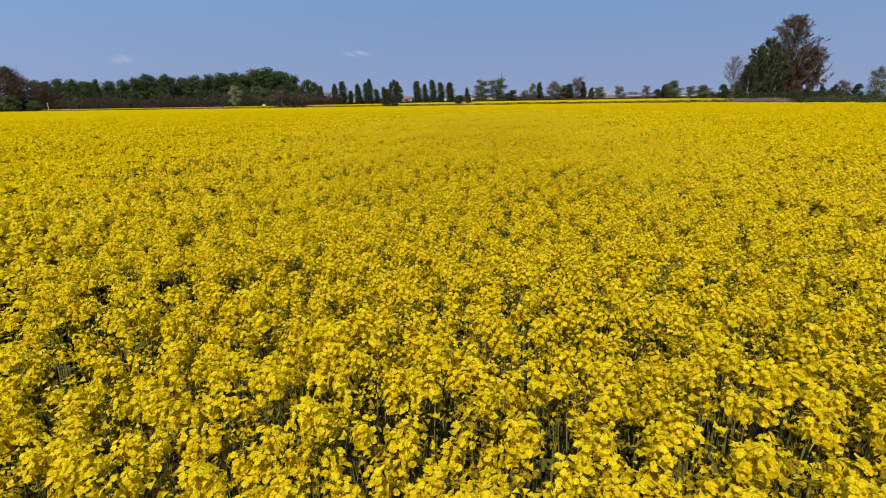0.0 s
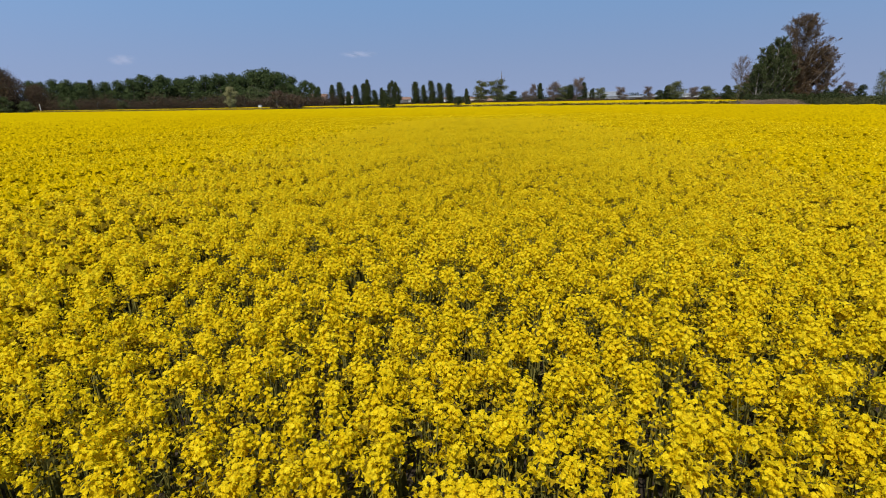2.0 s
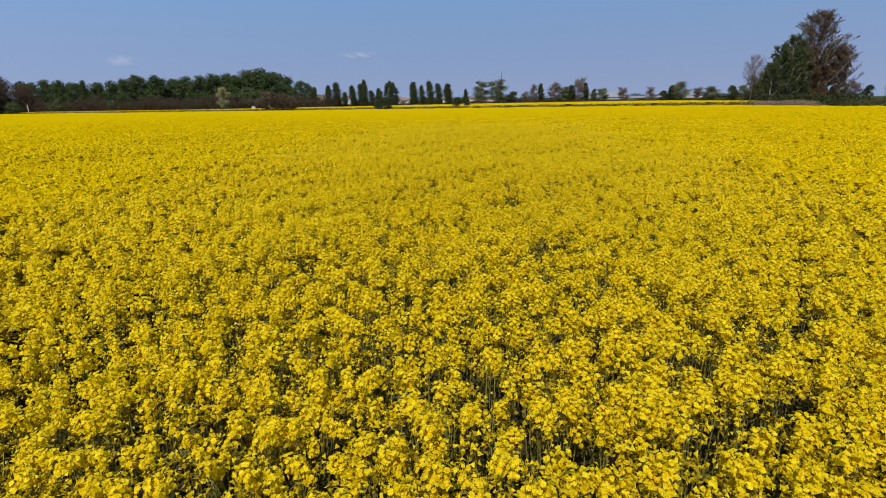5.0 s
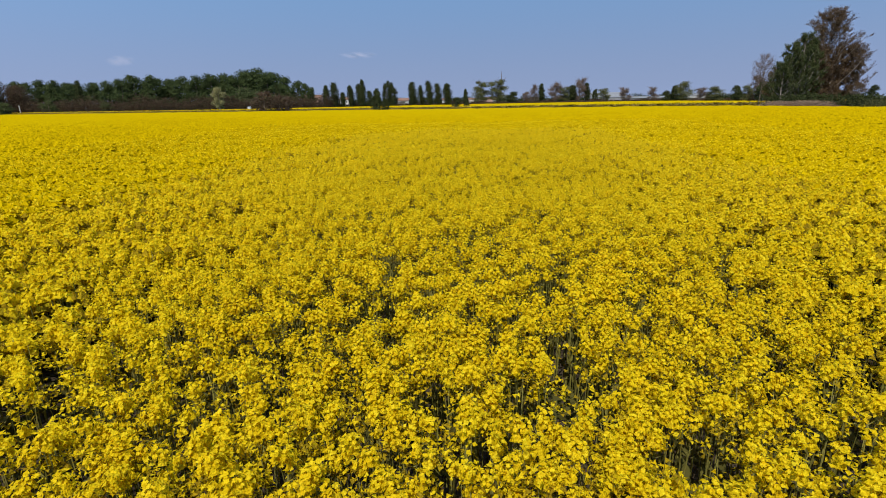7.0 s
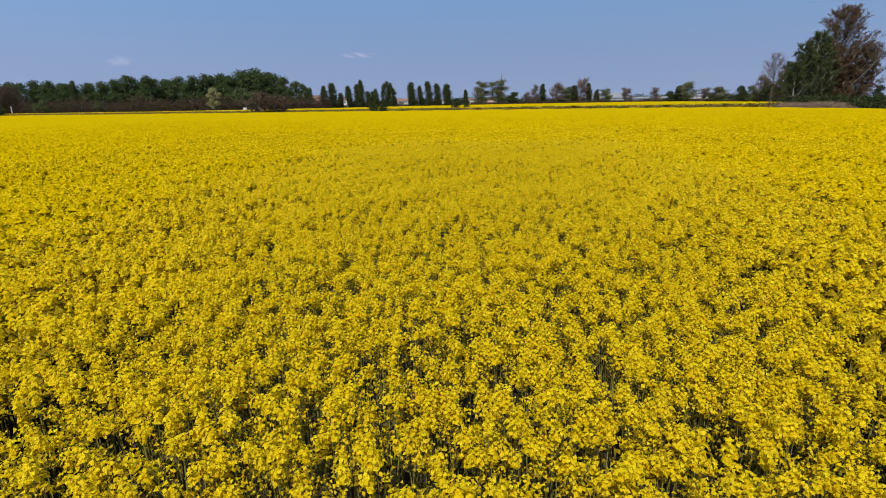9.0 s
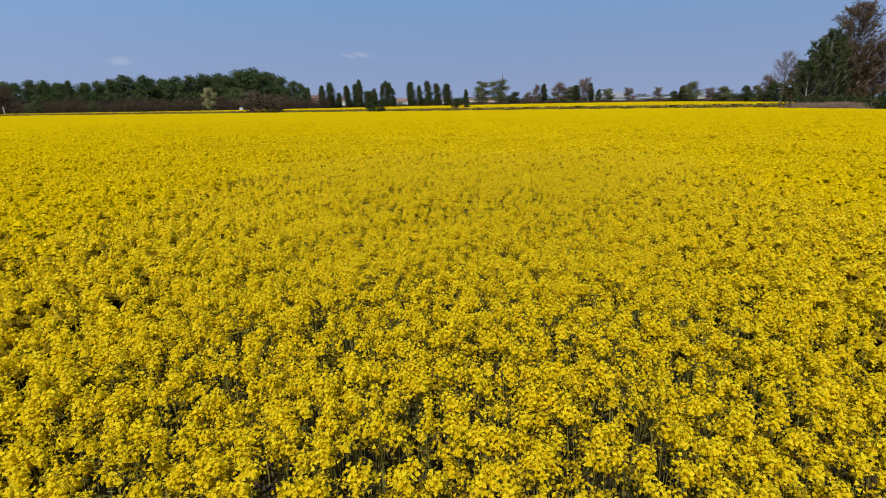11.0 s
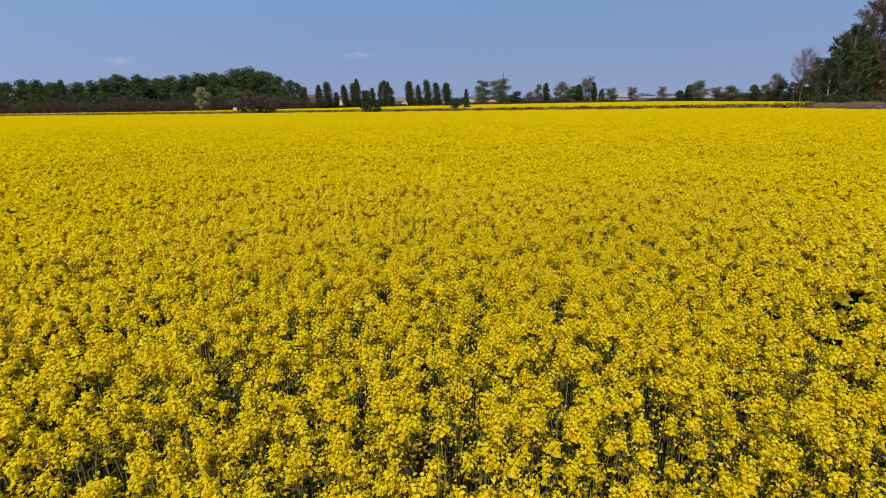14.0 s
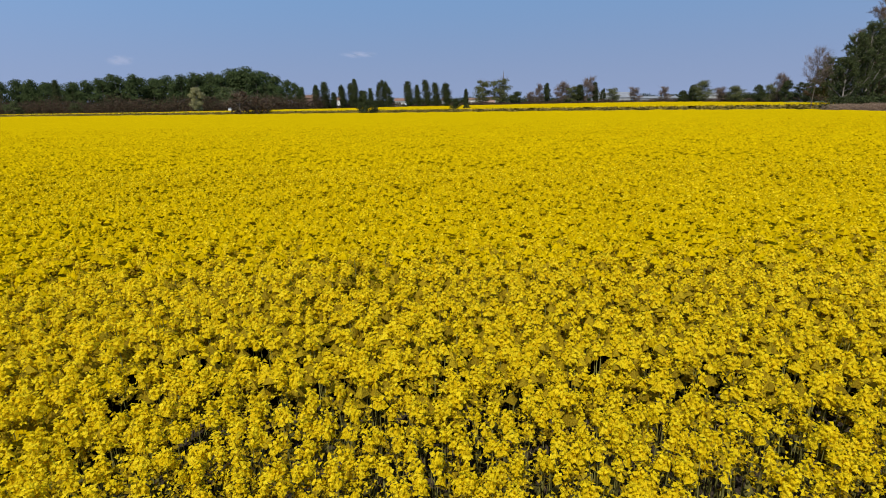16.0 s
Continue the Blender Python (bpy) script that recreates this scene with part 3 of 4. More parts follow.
def limbed_tree(name, seed, height, width, leaf, bark, profile, limbs=30, first=0.12, branches=9, twigs=7, leaves=6, leaf_size=0.17, thin_top=0.0, rise=0.26, stout=0.016, twig_len=0.9, twig_w=0.012):
    """A tree seen well enough to show its build: trunk, ascending limbs, branches, fine twigs, and small leaves along the twigs.
    profile: the crown's half width, as a share of its greatest, at even steps of height. thin_top: how far the leaves thin out upwards."""
    r = np.random.default_rng(seed)
    top = new(name)
    tr = stout * height
    sway = r.normal(0, 0.012 * height, (2, 2))

    def stem(q):
        return np.array([sway[0, 0] * math.sin(3 * q) + sway[1, 0] * q, sway[0, 1] * math.sin(3 * q) + sway[1, 1] * q, height * q])

    tubes = [tube([stem(q) for q in np.linspace(0, 0.93, 10)], [tr * (1.5 if i == 0 else 1.05 - 0.1 * i) for i in range(10)], 7)]
    starts, ends = [], []
    steps = np.linspace(0, 1, len(profile))
    for i in range(limbs):
        q0 = first + (0.90 - first) * (i + r.uniform(0, 0.8)) / limbs
        a = 2.4 * i + r.uniform(-0.5, 0.5)
        q1 = min(q0 + rise * r.uniform(0.5, 1.15) * (1.15 - q0), 0.985)
        out = 0.5 * width * np.interp(q1, steps, profile) * r.uniform(0.72, 1.0)
        s = stem(q0)
        e = np.array([stem(q1)[0] + out * math.cos(a), stem(q1)[1] + out * math.sin(a), height * q1])
        way = e - s
        path = [s + way * np.array([k, k, k ** 1.35]) + r.normal(0, 0.012, 3) * np.linalg.norm(way) * math.sin(3.14 * k) for k in np.linspace(0, 1, 6)]
        base = tr * 0.55 * (1.1 - q0)
        tubes.append(tube(path, [base * (1.02 - 0.17 * k) + 0.012 for k in range(6)], 5))
        path = np.array(path)
        for j in range(branches):
            k = 0.22 + 0.76 * (j + r.uniform(0, 1)) / branches
            p = np.array([np.interp(k, np.linspace(0, 1, 6), path[:, c]) for c in range(3)])
            d = way / np.linalg.norm(way) + r.normal(0, 0.62, 3) + [0, 0, 0.25]
            starts.append(p)
            ends.append(p + d / np.linalg.norm(d) * height * 0.085 * r.uniform(0.5, 1.2) * (1.15 - 0.4 * k))
    v, f = joined(tubes)
    solid("trunk", v, f, bark, top, smooth=True)
    s, e = np.array(starts), np.array(ends)
    e[:, 2] = np.minimum(e[:, 2], height)

    def ribbon(s, e, w0, w1):
        w = np.cross(e - s, r.normal(size=s.shape))
        w /= np.linalg.norm(w, axis=1, keepdims=True) + 1e-9
        return np.stack([s - w0 * w, s + w0 * w, e + w1 * w, e - w1 * w], 1)

    t = np.repeat(np.arange(len(s)), twigs)
    k = r.uniform(0.15, 1.0, (len(t), 1))
    ts = s[t] + (e[t] - s[t]) * k
    d = (e[t] - s[t]) / np.linalg.norm(e[t] - s[t], axis=1, keepdims=True) + r.normal(0, 0.6, (len(t), 3)) + [0, 0, 0.3]
    te = ts + d / np.linalg.norm(d, axis=1, keepdims=True) * twig_len * r.uniform(0.5, 1.2, (len(t), 1))
    link_mesh("brushwood", np.concatenate([ribbon(s, e, 2.2 * twig_w, 1.2 * twig_w), ribbon(ts, te, 1.2 * twig_w, 0.6 * twig_w)]), 4, TWIG, top)["kind"] = "stuff"
    if leaves:
        t = np.repeat(np.arange(len(ts)), leaves)
        t = t[r.uniform(0, 1, len(t)) > thin_top * np.clip(ts[t, 2] / height, 0, 1) ** 1.5]
        c = ts[t] + (te[t] - ts[t]) * r.uniform(0.1, 1.1, (len(t), 1)) + r.normal(0, 0.10, (len(t), 3))
        link_mesh("crown", tris_at(r, c, leaf_size * r.uniform(0.7, 1.3, len(c)), 0.2), 3, leaf, top)
    top["h"], top["w"] = height, width
    return top


def plant(proto, x, y, h, w, turn, sink=0.0, tilt=0.0):
    """A copy of a tree scaled to its height and width, on the ground."""
    m = pose(x, y, float(ground_z(x, y)) - sink, 0, tilt, 0) @ pose(0, 0, 0, 0, 0, turn) @ Matrix.Diagonal((w / proto["w"], w / proto["w"], h / proto["h"], 1))
    return copy_thing(proto, m)


def grove(protos, places, label, category, group, seed, tilt=0.0):
    r = random.Random(seed)
    for i, (x, y, h, w) in enumerate(places):
        p = protos[r.randrange(len(protos))]
        ob = plant(p, x, y, h, w, r.uniform(0, 360), 0.0, tilt * r.uniform(0.4, 1.6))
        tagged(ob, label, category, group)


def drop_protos(protos):
    for p in protos:
        for o in (*p.children_recursive, p):
            bpy.data.objects.remove(o, do_unlink=True)


WOOD = [
    (-318.9, 430, 23.3, 15), (-303.8, 420, 22.3, 14), (-307.9, 440, 25.2, 15), (-290.0, 430, 23.6, 15), (-276.2, 425, 20.7, 14), (-267.5, 440, 22.7, 15),
    (-250.3, 430, 22.5, 15), (-236.1, 425, 24.1, 16), (-228.7, 430, 26.8, 19), (-216.4, 430, 26.1, 17), (-208.5, 440, 22.6, 16), (-194.4, 435, 25.2, 17),
    (-182.4, 430, 25.6, 16), (-170.3, 430, 26.7, 17), (-162.8, 435, 27.2, 17), (-149.6, 420, 24.6, 15), (-144.3, 430, 29.2, 19), (-133.8, 425, 29.5, 22), (-123.3, 415, 25.5, 14),
]
WOOD_SIDE = [(-362.9, 430, 24.9, 17.7), (-393.7, 440, 26.7, 18.1), (-336.4, 430, 24.4, 17.7), (-397.6, 420, 25.2, 17.3),
             (-99.0, 372, 15.5, 9.5), (-91.0, 370, 17.9, 12), (-84.9, 368, 16.3, 10), (-80.9, 366, 13.6, 7)]
POPLARS = [
    (-66.4, 342, 13.6, 4.4), (-60.6, 340, 14.9, 5.0), (-55.8, 337, 9.1, 3.7), (-50.0, 334, 13.0, 4.3), (-44.6, 331, 13.7, 3.6), (-42.2, 330, 15.9, 3.9),
    (-37.9, 327, 9.7, 3.6), (-33.3, 324, 10.7, 3.2), (-12.7, 305, 13.0, 4.6), (-7.7, 303, 11.3, 3.3), (-3.3, 301, 13.5, 3.8), (1.0, 299, 12.1, 3.7),
    (5.6, 297, 11.9, 4.8), (16.8, 340, 10.0, 2.8), (-111.4, 400, 16.7, 3.7), (-263.0, 418, 22.7, 4.8), (76.7, 416, 14.6, 5.1), (111.6, 421, 15.3, 5.1), (99.5, 418, 13.2, 6.3),
]
BROAD_DARK = [(-28.3, 320, 14.4, 6.5), (-24.6, 318, 13.7, 6), (54.8, 420, 9.5, 12), (127.9, 460, 11.2, 6), (132.3, 330, 6.9, 6), (133.7, 322, 9.5, 6), (172.6, 330, 9.1, 6.5), (187.2, 330, 11.1, 7)]
BROAD_OLIVE = [(30.4, 400, 17.0, 10), (41.9, 400, 17.8, 11.5), (93.7, 418, 12.5, 9), (126.2, 430, 11.2, 8), (136.4, 318, 11.5, 8.5), (163.3, 335, 8.8, 9.5), (181.6, 335, 9.4, 5.5)]
BARE = [(65.9, 420, 8.9, 6.3), (72.6, 425, 13.9, 5.6), (86.9, 418, 14.9, 9.4), (104.9, 420, 17.7, 8.6), (149.5, 450, 11.4, 7.7), (167.9, 440, 11.2, 6.6), (156.8, 340, 8.2, 6.2),
        (186.9, 335, 14.2, 7.3), (312.6, 420, 12.1, 8.7)]
RIGHT_FAR = [(296.6, 420, 9.0, 5.5), (309.2, 425, 9.8, 7), (320.1, 415, 9.7, 8)]

wood_kinds = [tree("broadleaf_tree", 10 + i, 25, 16, LEAF_WOOD, BARK, 2700, 0.82, "round", 0.05, 24, fill=0.62) for i in range(4)]
grove(wood_kinds, [(x, y, h, 1.12 * w) for x, y, h, w in WOOD], "tall dark green broadleaf tree in a dense wood", "tree", "trees of the wood", 1)
grove(wood_kinds, [(x + 7, y + 18, h - 1.5, w + 4) for x, y, h, w in WOOD], "tall dark green broadleaf tree in a dense wood", "tree", "trees of the wood", 12)
grove(wood_kinds, WOOD_SIDE, "dark green broadleaf tree at the wood's edge", "tree", "trees of the wood", 2)
poplar_kinds = [tree("poplar_tree", 30 + i, 13, 4.2, LEAF_POPLAR, BARK, 1500, 0.42, "column", 0.09, 18, fill=0.6) for i in range(4)]
grove(poplar_kinds, [(x, y, h, 1.65 * w) for x, y, h, w in POPLARS], "slender dark green columnar poplar at the field's far edge", "tree", "row of poplars", 3, -3.0)
dark_kinds = [tree("broadleaf_tree", 40 + i, 12, 8, LEAF_POPLAR, BARK, 2200, 0.5, "round", 0.03, 18, fill=0.62) for i in range(2)]
grove(dark_kinds, BROAD_DARK + RIGHT_FAR, "small dark green broadleaf tree beyond the fields", "tree", "far trees", 4)
olive_kinds = [tree("broadleaf_tree", 50 + i, 14, 9, LEAF_OLIVE, BARK, 2200, 0.45, "vase", 0.12, 20, 160, fill=0.62) for i in range(3)]
grove(olive_kinds, [(x, y, h, 1.4 * w) for x, y, h, w in BROAD_OLIVE], "olive-green tree with thin young foliage", "tree", "far trees", 5)
bare_kinds = [tree("bare_tree", 60 + i, 13, 7.5, LEAF_COPPER, BARK, 500, 0.4, "vase", 0.15, 18, 2000, twig_w=0.045) for i in range(3)]
grove(bare_kinds, [(x, y, h, 1.3 * w) for x, y, h, w in BARE], "leafless brown tree with fine upright twigs", "tree", "far trees", 6)

silver = tree("willow_tree", 70, 12.4, 7.7, LEAF_SILVER, PALE_BARK, 2600, 0.42, "round", 0.16, 18, 60)
tagged(plant(silver, -110, 291, 12.2, 7.2, 30), "pale silver-green willow standing before the dark wood", "tree")
brown = tree("scrub_tree", 71, 9, 7, SCRUB, BARK, 700, 0.5, "round", 0.1, 12, 300)
for x, y, h, w in [(-66.9, 228, 8.5, 9.0), (-61.7, 230, 6.9, 5), (-58.5, 231, 6.0, 4.5)]:
    tagged(plant(brown, x, y, h, w, x * 7), "brown half-leafed tree in front of the wood", "tree", "brown trees")
brown_tall = tree("scrub_tree", 73, 25, 22, SCRUB, BARK, 8500, 0.55, "round", 0.03, 28, 900)
for x, y, h, w in [(-235.4, 300, 24.4, 25), (-254.6, 300, 24.0, 22), (-224, 306, 15.5, 15)]:
    tagged(plant(brown_tall, x, y, h, w, x * 7), "large brown half-leafed tree in front of the wood", "tree", "brown trees")
shrub = tree("bush", 72, 5, 4, LEAF_POPLAR, BARK, 700, 0.35, "cone", 0.02, 12)
for x, y, h, w in [(-19.8, 200, 7.4, 5.6), (-17.0, 201, 4.4, 4.0), (7.3, 205, 4.4, 4.8), (10.8, 206, 4.6, 3.4)]:
    tagged(plant(shrub, x, y, h, w, x * 31), "dark green bush on the grassy ditch between the fields", "bush", "bushes on the ditch")

green_bush = tree("bush", 74, 8, 8, LEAF_GREEN, BARK, 1500, 0.42, "round", 0.02, 16, 120)
for x, y, h, w in [(-201.2, 298, 7.6, 8.5), (-228.8, 288, 9.0, 13), (-218, 290, 6.5, 9), (-173.7, 302, 6.1, 8), (-104.4, 325, 10.0, 13), (-110.8, 332, 12.8, 15), (-96, 318, 7, 9)]:
    tagged(plant(green_bush, x, y, h, w, x * 17), "olive-green bush in the scrub before the wood", "bush", "bushes before the wood")

# the big clump on the ditch
EGG = (0.35, 0.72, 0.95, 1.0, 1.0, 0.97, 0.90, 0.80, 0.64, 0.42, 0.12)
ROUND = (0.35, 0.75, 0.95, 1.0, 1.0, 0.95, 0.88, 0.78, 0.62, 0.42, 0.15)
FAN = (0.1, 0.1, 0.15, 0.25, 0.45, 0.75, 0.95, 1.0, 0.9, 0.65, 0.2)
copper = limbed_tree("poplar_tree", 80, 25.4, 17, LEAF_COPPER, PALE_BARK, EGG, 64, 0.05, 12, 10, 9, 0.135, 0.42, 0.44, 0.015)
tagged(plant(copper, 107.4, 169, 25.0, 18.8, 20), "tall tree with coppery young leaves and pale bare limbs", "tree")
copper_low = limbed_tree("copper_tree", 84, 15, 13, LEAF_COPPER, BARK, ROUND, 36, 0.04, 10, 8, 13, 0.16, 0.2, 0.32)
tagged(plant(copper_low, 111.6, 168, 16.0, 11.5, 220), "low broad tree with dense coppery leaves", "tree")
tagged(plant(copper_low, 105.0, 167, 15.5, 12.0, 310), "low broad tree with dense coppery leaves", "tree")
tagged(plant(copper_low, 109.5, 173, 13.5, 14.5, 100), "low broad tree with dense coppery leaves", "tree")
greenish = limbed_tree("broadleaf_tree", 81, 17, 9, LEAF_GREEN, PALE_BARK, ROUND, 26, 0.05, 10, 7, 11, 0.175, 0.25, 0.38)
for x, y, h, w in [(95.4, 160, 18.0, 8.8), (91.2, 158, 15.4, 7.6), (88.6, 156, 11.0, 6.5), (99.6, 164, 16.5, 9.0), (104.5, 183, 12.5, 9.5)]:
    tagged(plant(greenish, x, y, h, w, x * 13), "green leafing tree with pale limbs in the clump", "tree", "clump of trees")
for x, y, h, w in [(116.5, 200, 10.5, 11), (112.5, 190, 8.0, 9)]:
    tagged(plant(copper_low, x, y, h, w, x * 3), "low brown tree at the edge of the clump", "tree", "clump of trees")
for x, y, h, w in [(124.0, 222, 7.2, 8.5), (121.5, 214, 5.0, 6)]:
    tagged(plant(greenish, x, y, h, w, x * 3), "low green tree at the edge of the clump", "tree", "clump of trees")
bare_clump = limbed_tree("bare_tree", 82, 14.3, 7.5, LEAF_COPPER, BARK, FAN, 40, 0.34, 10, 9, 0, 0.15, 0, 0.40, 0.0075, 1.0, 0.0085)
tagged(plant(bare_clump, 90.2, 168, 13.6, 6.8, 0), "leafless tree with a fine round crown of twigs", "tree")
thin_clump = limbed_tree("copper_tree", 85, 15, 9, LEAF_COPPER, BARK, ROUND, 24, 0.16, 9, 7, 5, 0.14, 0.2, 0.34, 0.010)
tagged(plant(thin_clump, 113.4, 165, 16, 8.5, 70), "thin brown tree with spreading limbs at the edge of the clump", "tree")
right_tree = tree("broadleaf_tree", 83, 14, 10, LEAF_OLIVE, BARK, 4200, 0.26, "round", 0.1, 18, 200)
for x, y, h, w in [(201.2, 250, 13.7, 10), (211.7, 250, 14.9, 13)]:
    tagged(plant(right_tree, x, y, h, w, x), "olive-brown tree standing alone beyond the field", "tree")

drop_protos(wood_kinds + poplar_kinds + dark_kinds + olive_kinds + bare_kinds + [silver, brown, brown_tall, shrub, green_bush, copper, copper_low, greenish, bare_clump, thin_clump, right_tree])


def thicket(name, n, spine, depth, height, leaf_size, mat, label, category, seed, slim=0.7):
    """A dense uneven hedge of leaves and twigs along the spine."""
    r = np.random.default_rng(seed)
    t = r.uniform(0, 1, n)
    pts = np.array(spine, float)
    seg = np.r_[0, np.cumsum(np.linalg.norm(np.diff(pts, axis=0), axis=1))]
    x, y = np.interp(t * seg[-1], seg, pts[:, 0]), np.interp(t * seg[-1], seg, pts[:, 1])
    q = t * seg[-1]
    top = height * (0.68 + 0.25 * np.sin(q * 0.31) * np.sin(q * 0.13 + 1) + 0.17 * np.sin(q * 0.83 + np.sin(q * 0.2)) + 0.1 * np.sin(q * 2.1))
    x, y = x + r.normal(0, depth, n), y + r.normal(0, depth, n)
    z = ground_z(x, y) + top * r.uniform(0, 1.08, n) ** 0.8
    p = np.stack([x, y, z], 1)
    if slim < 0.3:
        ob = link_mesh(name, quads_at(r, p, leaf_size * r.uniform(0.6, 1.4, n), leaf_size * slim), 4, mat)
    else:
        ob = link_mesh(name, tris_at(r, p, leaf_size * r.uniform(0.5, 1.0, n), 0.3), 3, mat)
    return tagged(ob, label, category, kind="stuff")


thicket("scrub_hedge", 95000, [(-330, 330), (-235, 305), (-150, 305), (-113, 310), (-85, 320), (-62, 345)], 3.5, 8.0, 0.45, SCRUB, "brown leafless scrub along the foot of the wood", "hedge", 90)
thicket("hedge", 17100, [(-95, 352), (-20, 332), (10, 320), (30, 330)], 1.2, 2.8, 0.5, SCRUB, "low dark hedge at the far edge of the field", "hedge", 91)
thicket("hedge", 45600, [(20, 345), (110, 350), (190, 347), (225, 352)], 2.0, 2.6, 0.5, SCRUB, "low dark hedge at the far edge of the field", "hedge", 92)
thicket("far_hedge", 57000, [(-120, 520), (60, 540), (230, 560), (420, 560)], 4.0, 7.0, 1.1, LEAF_POPLAR, "distant dark hedge behind the farm buildings", "hedge", 97)
thicket("brambles", 17100, [(86, 153), (95, 150), (106, 147), (116, 143)], 2.2, 3.3, 0.32, LEAF_POPLAR, "dense dark green brambles under the clump of trees", "bush", 93)
thicket("dry_grass", 12000, [(81.5, 148), (86, 146), (92, 143.5)], 1.5, 1.9, 0.4, DRY_GRASS, "tall dry pinkish grass at the foot of the clump", "grass", 94, 0.1)
thicket("grass_bank", 40000, [(78, 113), (79, 95), (82, 75), (88, 40), (90, -20)], 1.6, 2.3, 0.4, GRASS_BLADE, "rough green grass bank along the field", "grass", 95, 0.14)
thicket("ditch_grass", 38000, [(-260, 302), (-100, 236), (0, 194), (80, 160)], 5.0, 0.5, 0.4, DITCH_GRASS, "rough olive-brown grass along the ditch between the fields", "grass", 96)

# ---------- buildings and mast ----------
RENDER_WALL = plain_material("pale_render", (0.62, 0.55, 0.48), (0.72, 0.66, 0.60), 0.4, 0.9, 0.2)
WHITE_WALL = plain_material("white_paint", (0.56, 0.55, 0.53), (0.66, 0.65, 0.63), 0.4, 0.8, 0.2)
GREY_WALL = plain_material("grey_cladding", (0.26, 0.26, 0.26), (0.34, 0.34, 0.34), 0.3, 0.7, 0.2)
PINK_WALL = plain_material("pink_render", (0.52, 0.33, 0.27), (0.60, 0.40, 0.33), 0.4, 0.9, 0.2)
ROOF_TILE = plain_material("roof_tile", (0.16, 0.09, 0.065), (0.23, 0.14, 0.105), 0.8, 0.9, 0.6)
ROOF_SHEET = plain_material("roof_sheet", (0.16, 0.17, 0.185), (0.22, 0.23, 0.245), 0.3, 0.6, 0.2)
DARK_GLASS = plain_material("dark_window", (0.02, 0.022, 0.026), (0.035, 0.04, 0.045), 1.0, 0.2, 0.0)
STEEL = plain_material("mast_steel", (0.12, 0.10, 0.10), (0.18, 0.16, 0.16), 2.0, 0.6, 0.1, 0.2)


def gable_roof(w, d, z, rise, over=0.5, thick=0.25):
    x, y = w / 2 + over, d / 2 + over
    verts = [(-x, -y, z), (x, -y, z), (x, y, z), (-x, y, z), (-x, 0, z + rise), (x, 0, z + rise)]
    verts += [(vx, vy, vz + thick) for vx, vy, vz in verts]
    faces = [(0, 4, 5, 1), (3, 2, 5, 4), (6, 7, 11, 10), (9, 10, 11, 8), (0, 1, 7, 6), (2, 3, 9, 8), (0, 6, 10, 4), (4, 10, 9, 3), (1, 5, 11, 7), (5, 2, 8, 11)]
    return verts, faces


def house(name, x, y, w, d, h, rise, wall, roof, label, windows=3, storeys=1, door=True, turn=0):
    ob = new(name)
    k = min(1.0, w / 5)
    part("wall", boxes_bm([(-w / 2, -d / 2, 0, w / 2, d / 2, h)]), wall, ob)
    v, f = gable_roof(w, d, h, rise, 0.5 * k * k, 0.25 * k)
    solid("roof", v, f, roof, ob)
    fill = [(-w / 2, -d / 2 + 0.01, h), (-w / 2, d / 2 - 0.01, h), (-w / 2, 0, h + rise * 0.94), (w / 2, -d / 2 + 0.01, h), (w / 2, d / 2 - 0.01, h), (w / 2, 0, h + rise * 0.94)]
    solid("gable", fill, [(0, 2, 1), (3, 4, 5), (0, 3, 5, 2), (1, 2, 5, 4)], wall, ob)
    for s in range(storeys):
        for i in range(windows):
            cx = -w / 2 + w * (i + 0.5) / windows
            z0 = 0.9 + s * h / storeys
            win = part("window", boxes_bm([(cx - 0.6 * k, -d / 2 - 0.06, z0, cx + 0.6 * k, -d / 2 + 0.05, z0 + 1.3 * k)]), wall, ob)
            part("pane", boxes_bm([(cx - 0.5 * k, -d / 2 - 0.08, z0 + 0.1, cx + 0.5 * k, -d / 2 - 0.04, z0 + 1.2 * k)]), DARK_GLASS, win)
    if door:
        cx = w * 0.28
        part("door", boxes_bm([(cx - 0.9, -d / 2 - 0.07, 0, cx + 0.9, -d / 2 + 0.05, 2.1)]), DARK_GLASS, ob)
    ob.matrix_basis = pose(x, y, float(ground_z(x, y)), 0, 0, turn)
    return tagged(ob, label, "building", "far buildings")


house("farm_building", 30, 478, 16, 8, 4.6, 1.2, RENDER_WALL, ROOF_TILE, "long pale rendered farm building behind the trees", 4)
house("farm_building", 41.5, 470, 7, 7, 4.8, 1.6, PINK_WALL, ROOF_TILE, "small pink rendered farm building with a tiled roof", 2)
house("house", 48, 476, 6, 7, 4.2, 1.4, WHITE_WALL, ROOF_TILE, "small white house with a tiled roof", 2)
house("house", 6.5, 480, 6, 7, 4.6, 1.4, WHITE_WALL, ROOF_TILE, "small white house between the poplars", 2)
house("house", -30, 480, 9, 7, 4.6, 2.0, WHITE_WALL, ROOF_TILE, "white house with a reddish tiled roof", 3)
house("house", -78, 470, 7, 7, 6.0, 2.0, WHITE_WALL, ROOF_TILE, "white two-storey house glimpsed between poplars", 2, 2)
house("house", -104, 470, 14, 8, 8.0, 2.2, PINK_WALL, ROOF_TILE, "house with a low reddish roof beside the wood", 4, 2)
house("warehouse", 157, 526, 34, 20, 4.4, 4.6, GREY_WALL, ROOF_SHEET, "long white warehouse with a grey metal roof", 8, 1)
house("warehouse", 186, 505, 36, 12, 3.4, 1.4, GREY_WALL, ROOF_SHEET, "low white shed with a grey metal roof", 7, 1)
house("house", 220.5, 483, 15, 8, 4.6, 1.6, WHITE_WALL, ROOF_SHEET, "low white house beyond the hedge", 4)


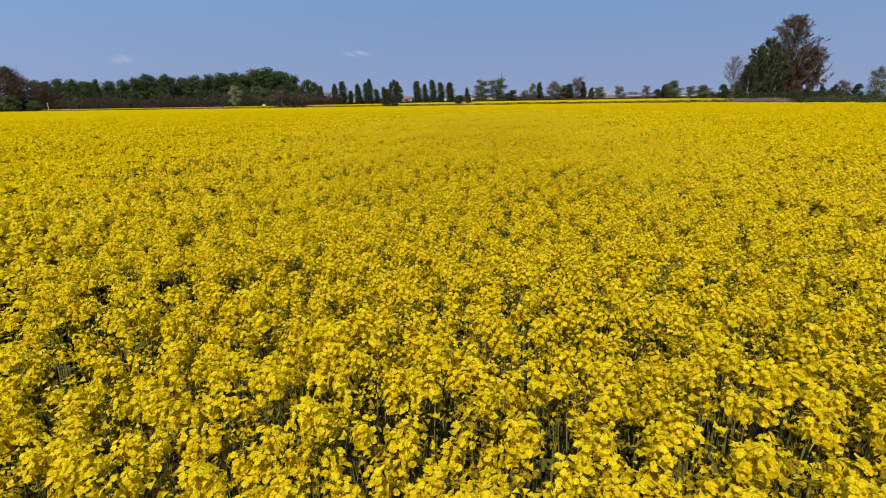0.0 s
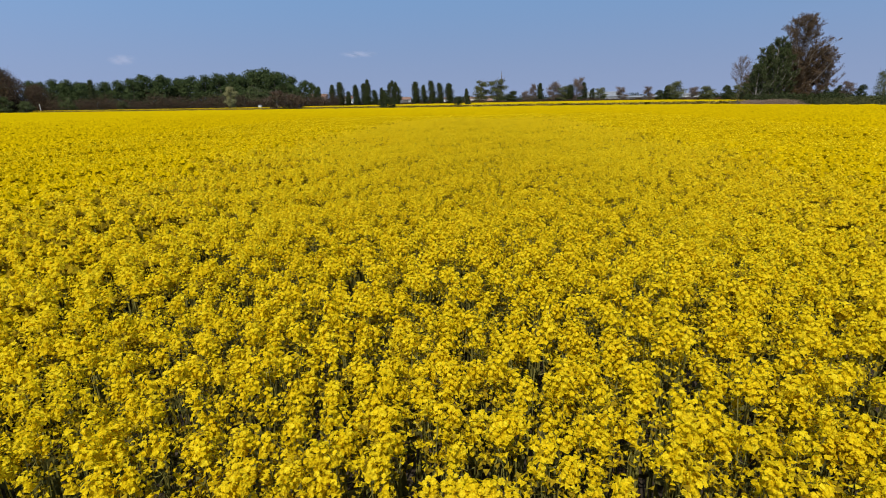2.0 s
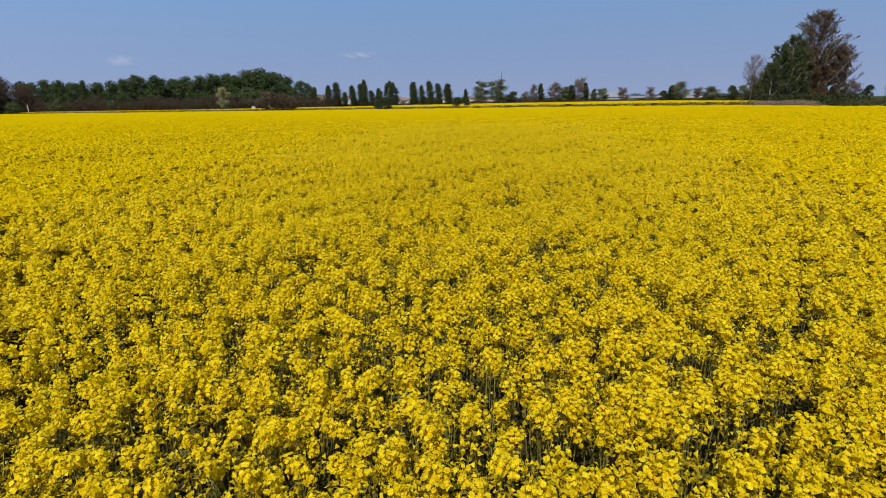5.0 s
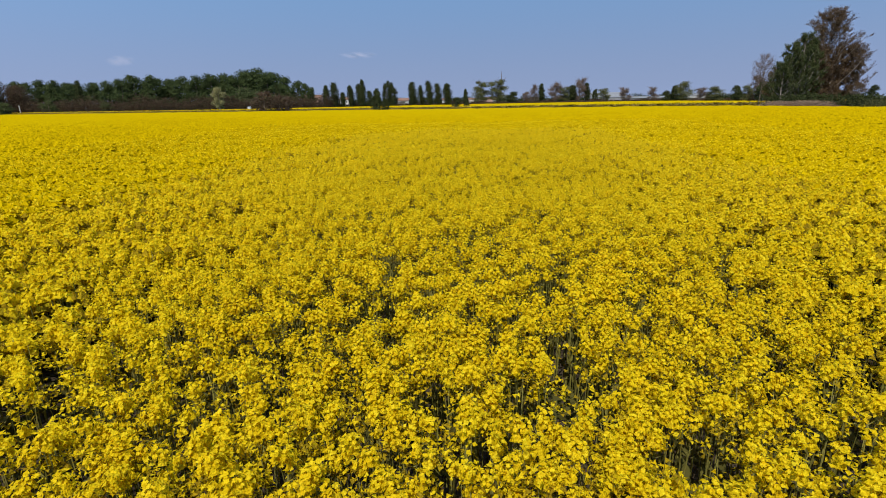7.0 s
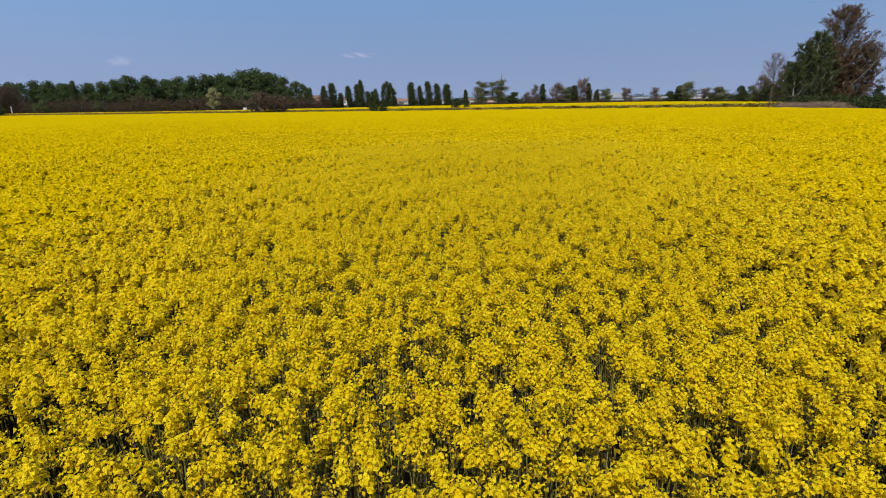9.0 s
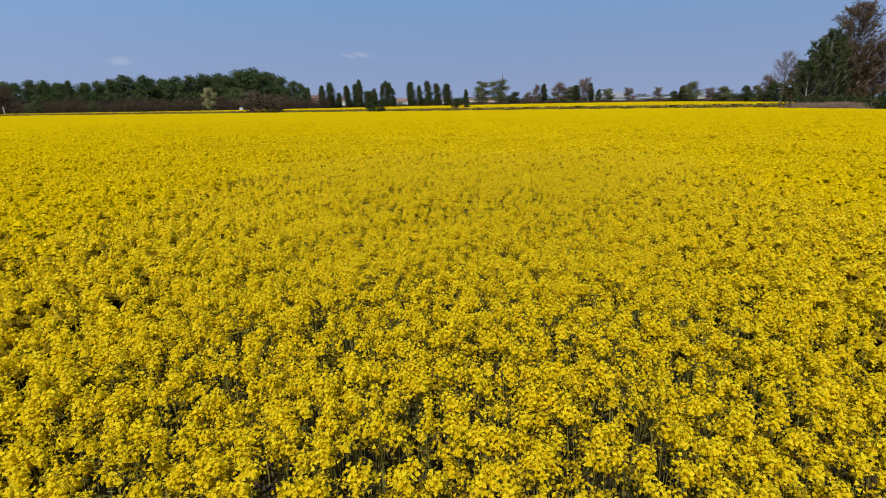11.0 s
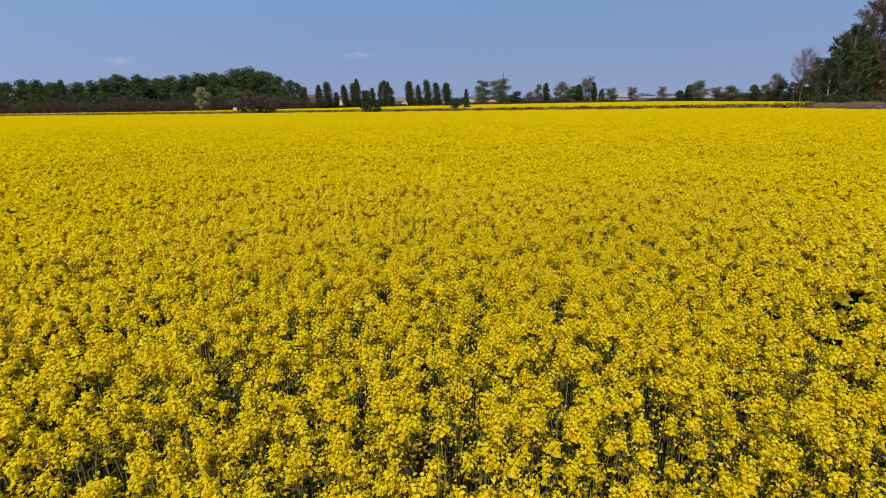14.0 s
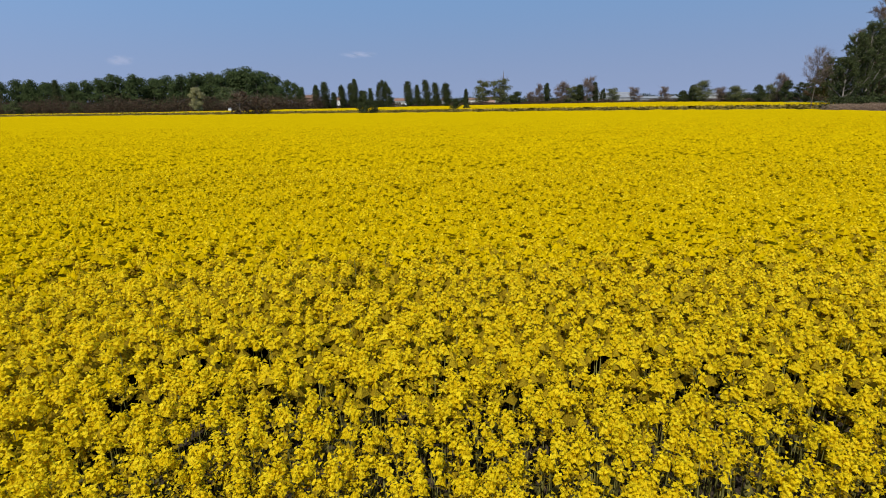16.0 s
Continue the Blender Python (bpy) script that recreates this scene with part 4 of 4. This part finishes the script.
def lattice_mast(x, y, h):
    ob = new("radio_mast")
    for i in range(4):
        a = radians(45 + 90 * i)
        v, f = tube([(1.6 * math.cos(a), 1.6 * math.sin(a), 0), (0.5 * math.cos(a), 0.5 * math.sin(a), h)], [0.45, 0.35], 5)
        solid("leg", v, f, STEEL, ob)
    n = 16
    tubes = []
    for k in range(n):
        z0, z1 = h * k / n, h * (k + 1) / n
        r0, r1 = 1.6 - 1.1 * k / n, 1.6 - 1.1 * (k + 1) / n
        for i in range(4):
            a, b = radians(45 + 90 * i), radians(135 + 90 * i)
            tubes.append(tube([(r0 * math.cos(a), r0 * math.sin(a), z0), (r1 * math.cos(b), r1 * math.sin(b), z1)], [0.2, 0.2], 4))
    v, f = joined(tubes)
    solid("bracing", v, f, STEEL, ob)
    v, f = tube([(0, 0, h), (0, 0, h + 5)], [0.4, 0.25], 5)
    solid("aerial", v, f, STEEL, ob)
    for i in range(3):
        a = radians(120 * i)
        part("antenna", boxes_bm([(0.9 * math.cos(a) - 0.2, 0.9 * math.sin(a) - 0.2, h - 4, 0.9 * math.cos(a) + 0.2, 0.9 * math.sin(a) + 0.2, h - 1.5)], 0.05), WHITE_WALL, ob)
    ob.matrix_basis = pose(x, y, float(ground_z(x, y)))
    return tagged(ob, "thin grey lattice radio mast far away", "mast")


house("hut", -95.4, 292, 1.4, 1.4, 1.9, 0.4, WHITE_WALL, ROOF_SHEET, "tiny white hut at the foot of the wood", 1, 1, False)


lattice_mast(141, 1250, 64)


def marker_post(x, y):
    ob = new("marker_post")
    v, f = tube([(0, 0, 0), (0, 0, 0.5), (0, 0, 0.55), (0, 0, 4.2), (0, 0, 4.3), (0, 0, 4.9)], [0.5, 0.45, 0.24, 0.2, 0.32, 0.1], 8)
    solid("shaft", v, f, WHITE_WALL, ob)
    ob.matrix_basis = pose(x, y, float(ground_z(x, y)))
    return tagged(ob, "white concrete post at the field's edge by the wood", "post")


marker_post(-217.2, 299)


# ---------- thin clouds ----------


def cloud_material():
    m, nt, b = base_material("cloud", 1.0)
    b.inputs["Base Color"].default_value = (0.85, 0.75, 0.78, 1)
    tc = nt.nodes.new("ShaderNodeTexCoord")
    grad = nt.nodes.new("ShaderNodeTexGradient")
    grad.gradient_type = "SPHERICAL"
    mp = nt.nodes.new("ShaderNodeMapping")
    mp.vector_type = "TEXTURE"
    mp.inputs["Scale"].default_value = (110, 110, 24)
    nt.links.new(tc.outputs["Object"], mp.inputs["Vector"])
    nt.links.new(mp.outputs[0], grad.inputs["Vector"])
    wisps = noise_node(nt, 0.02, 5.0, stretch=(1, 1, 2.5))
    mul = nt.nodes.new("ShaderNodeMath")
    mul.operation = "MULTIPLY"
    nt.links.new(grad.outputs["Fac"], mul.inputs[0])
    nt.links.new(wisps, mul.inputs[1])
    thin = nt.nodes.new("ShaderNodeMath")
    thin.operation = "MULTIPLY"
    thin.inputs[1].default_value = 0.28
    nt.links.new(mul.outputs[0], thin.inputs[0])
    nt.links.new(thin.outputs[0], b.inputs["Alpha"])
    return m


CLOUD = cloud_material()
for x, z, w, h in ((-2240, 330, 1.0, 1.6), (-570, 340, 1.3, 1.0)):
    verts, faces = [], []
    for i in range(13):
        for k in range(7):
            verts.append((110 * (i / 6 - 1), 14 * math.sin(i * 1.3 + k), 26 * (k / 3 - 1)))
    for i in range(12):
        for k in range(6):
            a = i * 7 + k
            faces.append((a, a + 7, a + 8, a + 1))
    cloud = solid("cloud", verts, faces, CLOUD, smooth=True)
    cloud.matrix_basis = pose(x, 3900, z) @ Matrix.Diagonal((w, 1, h, 1))
    tagged(cloud, "faint thin white cloud low in the sky", "cloud", "thin clouds", "structure")
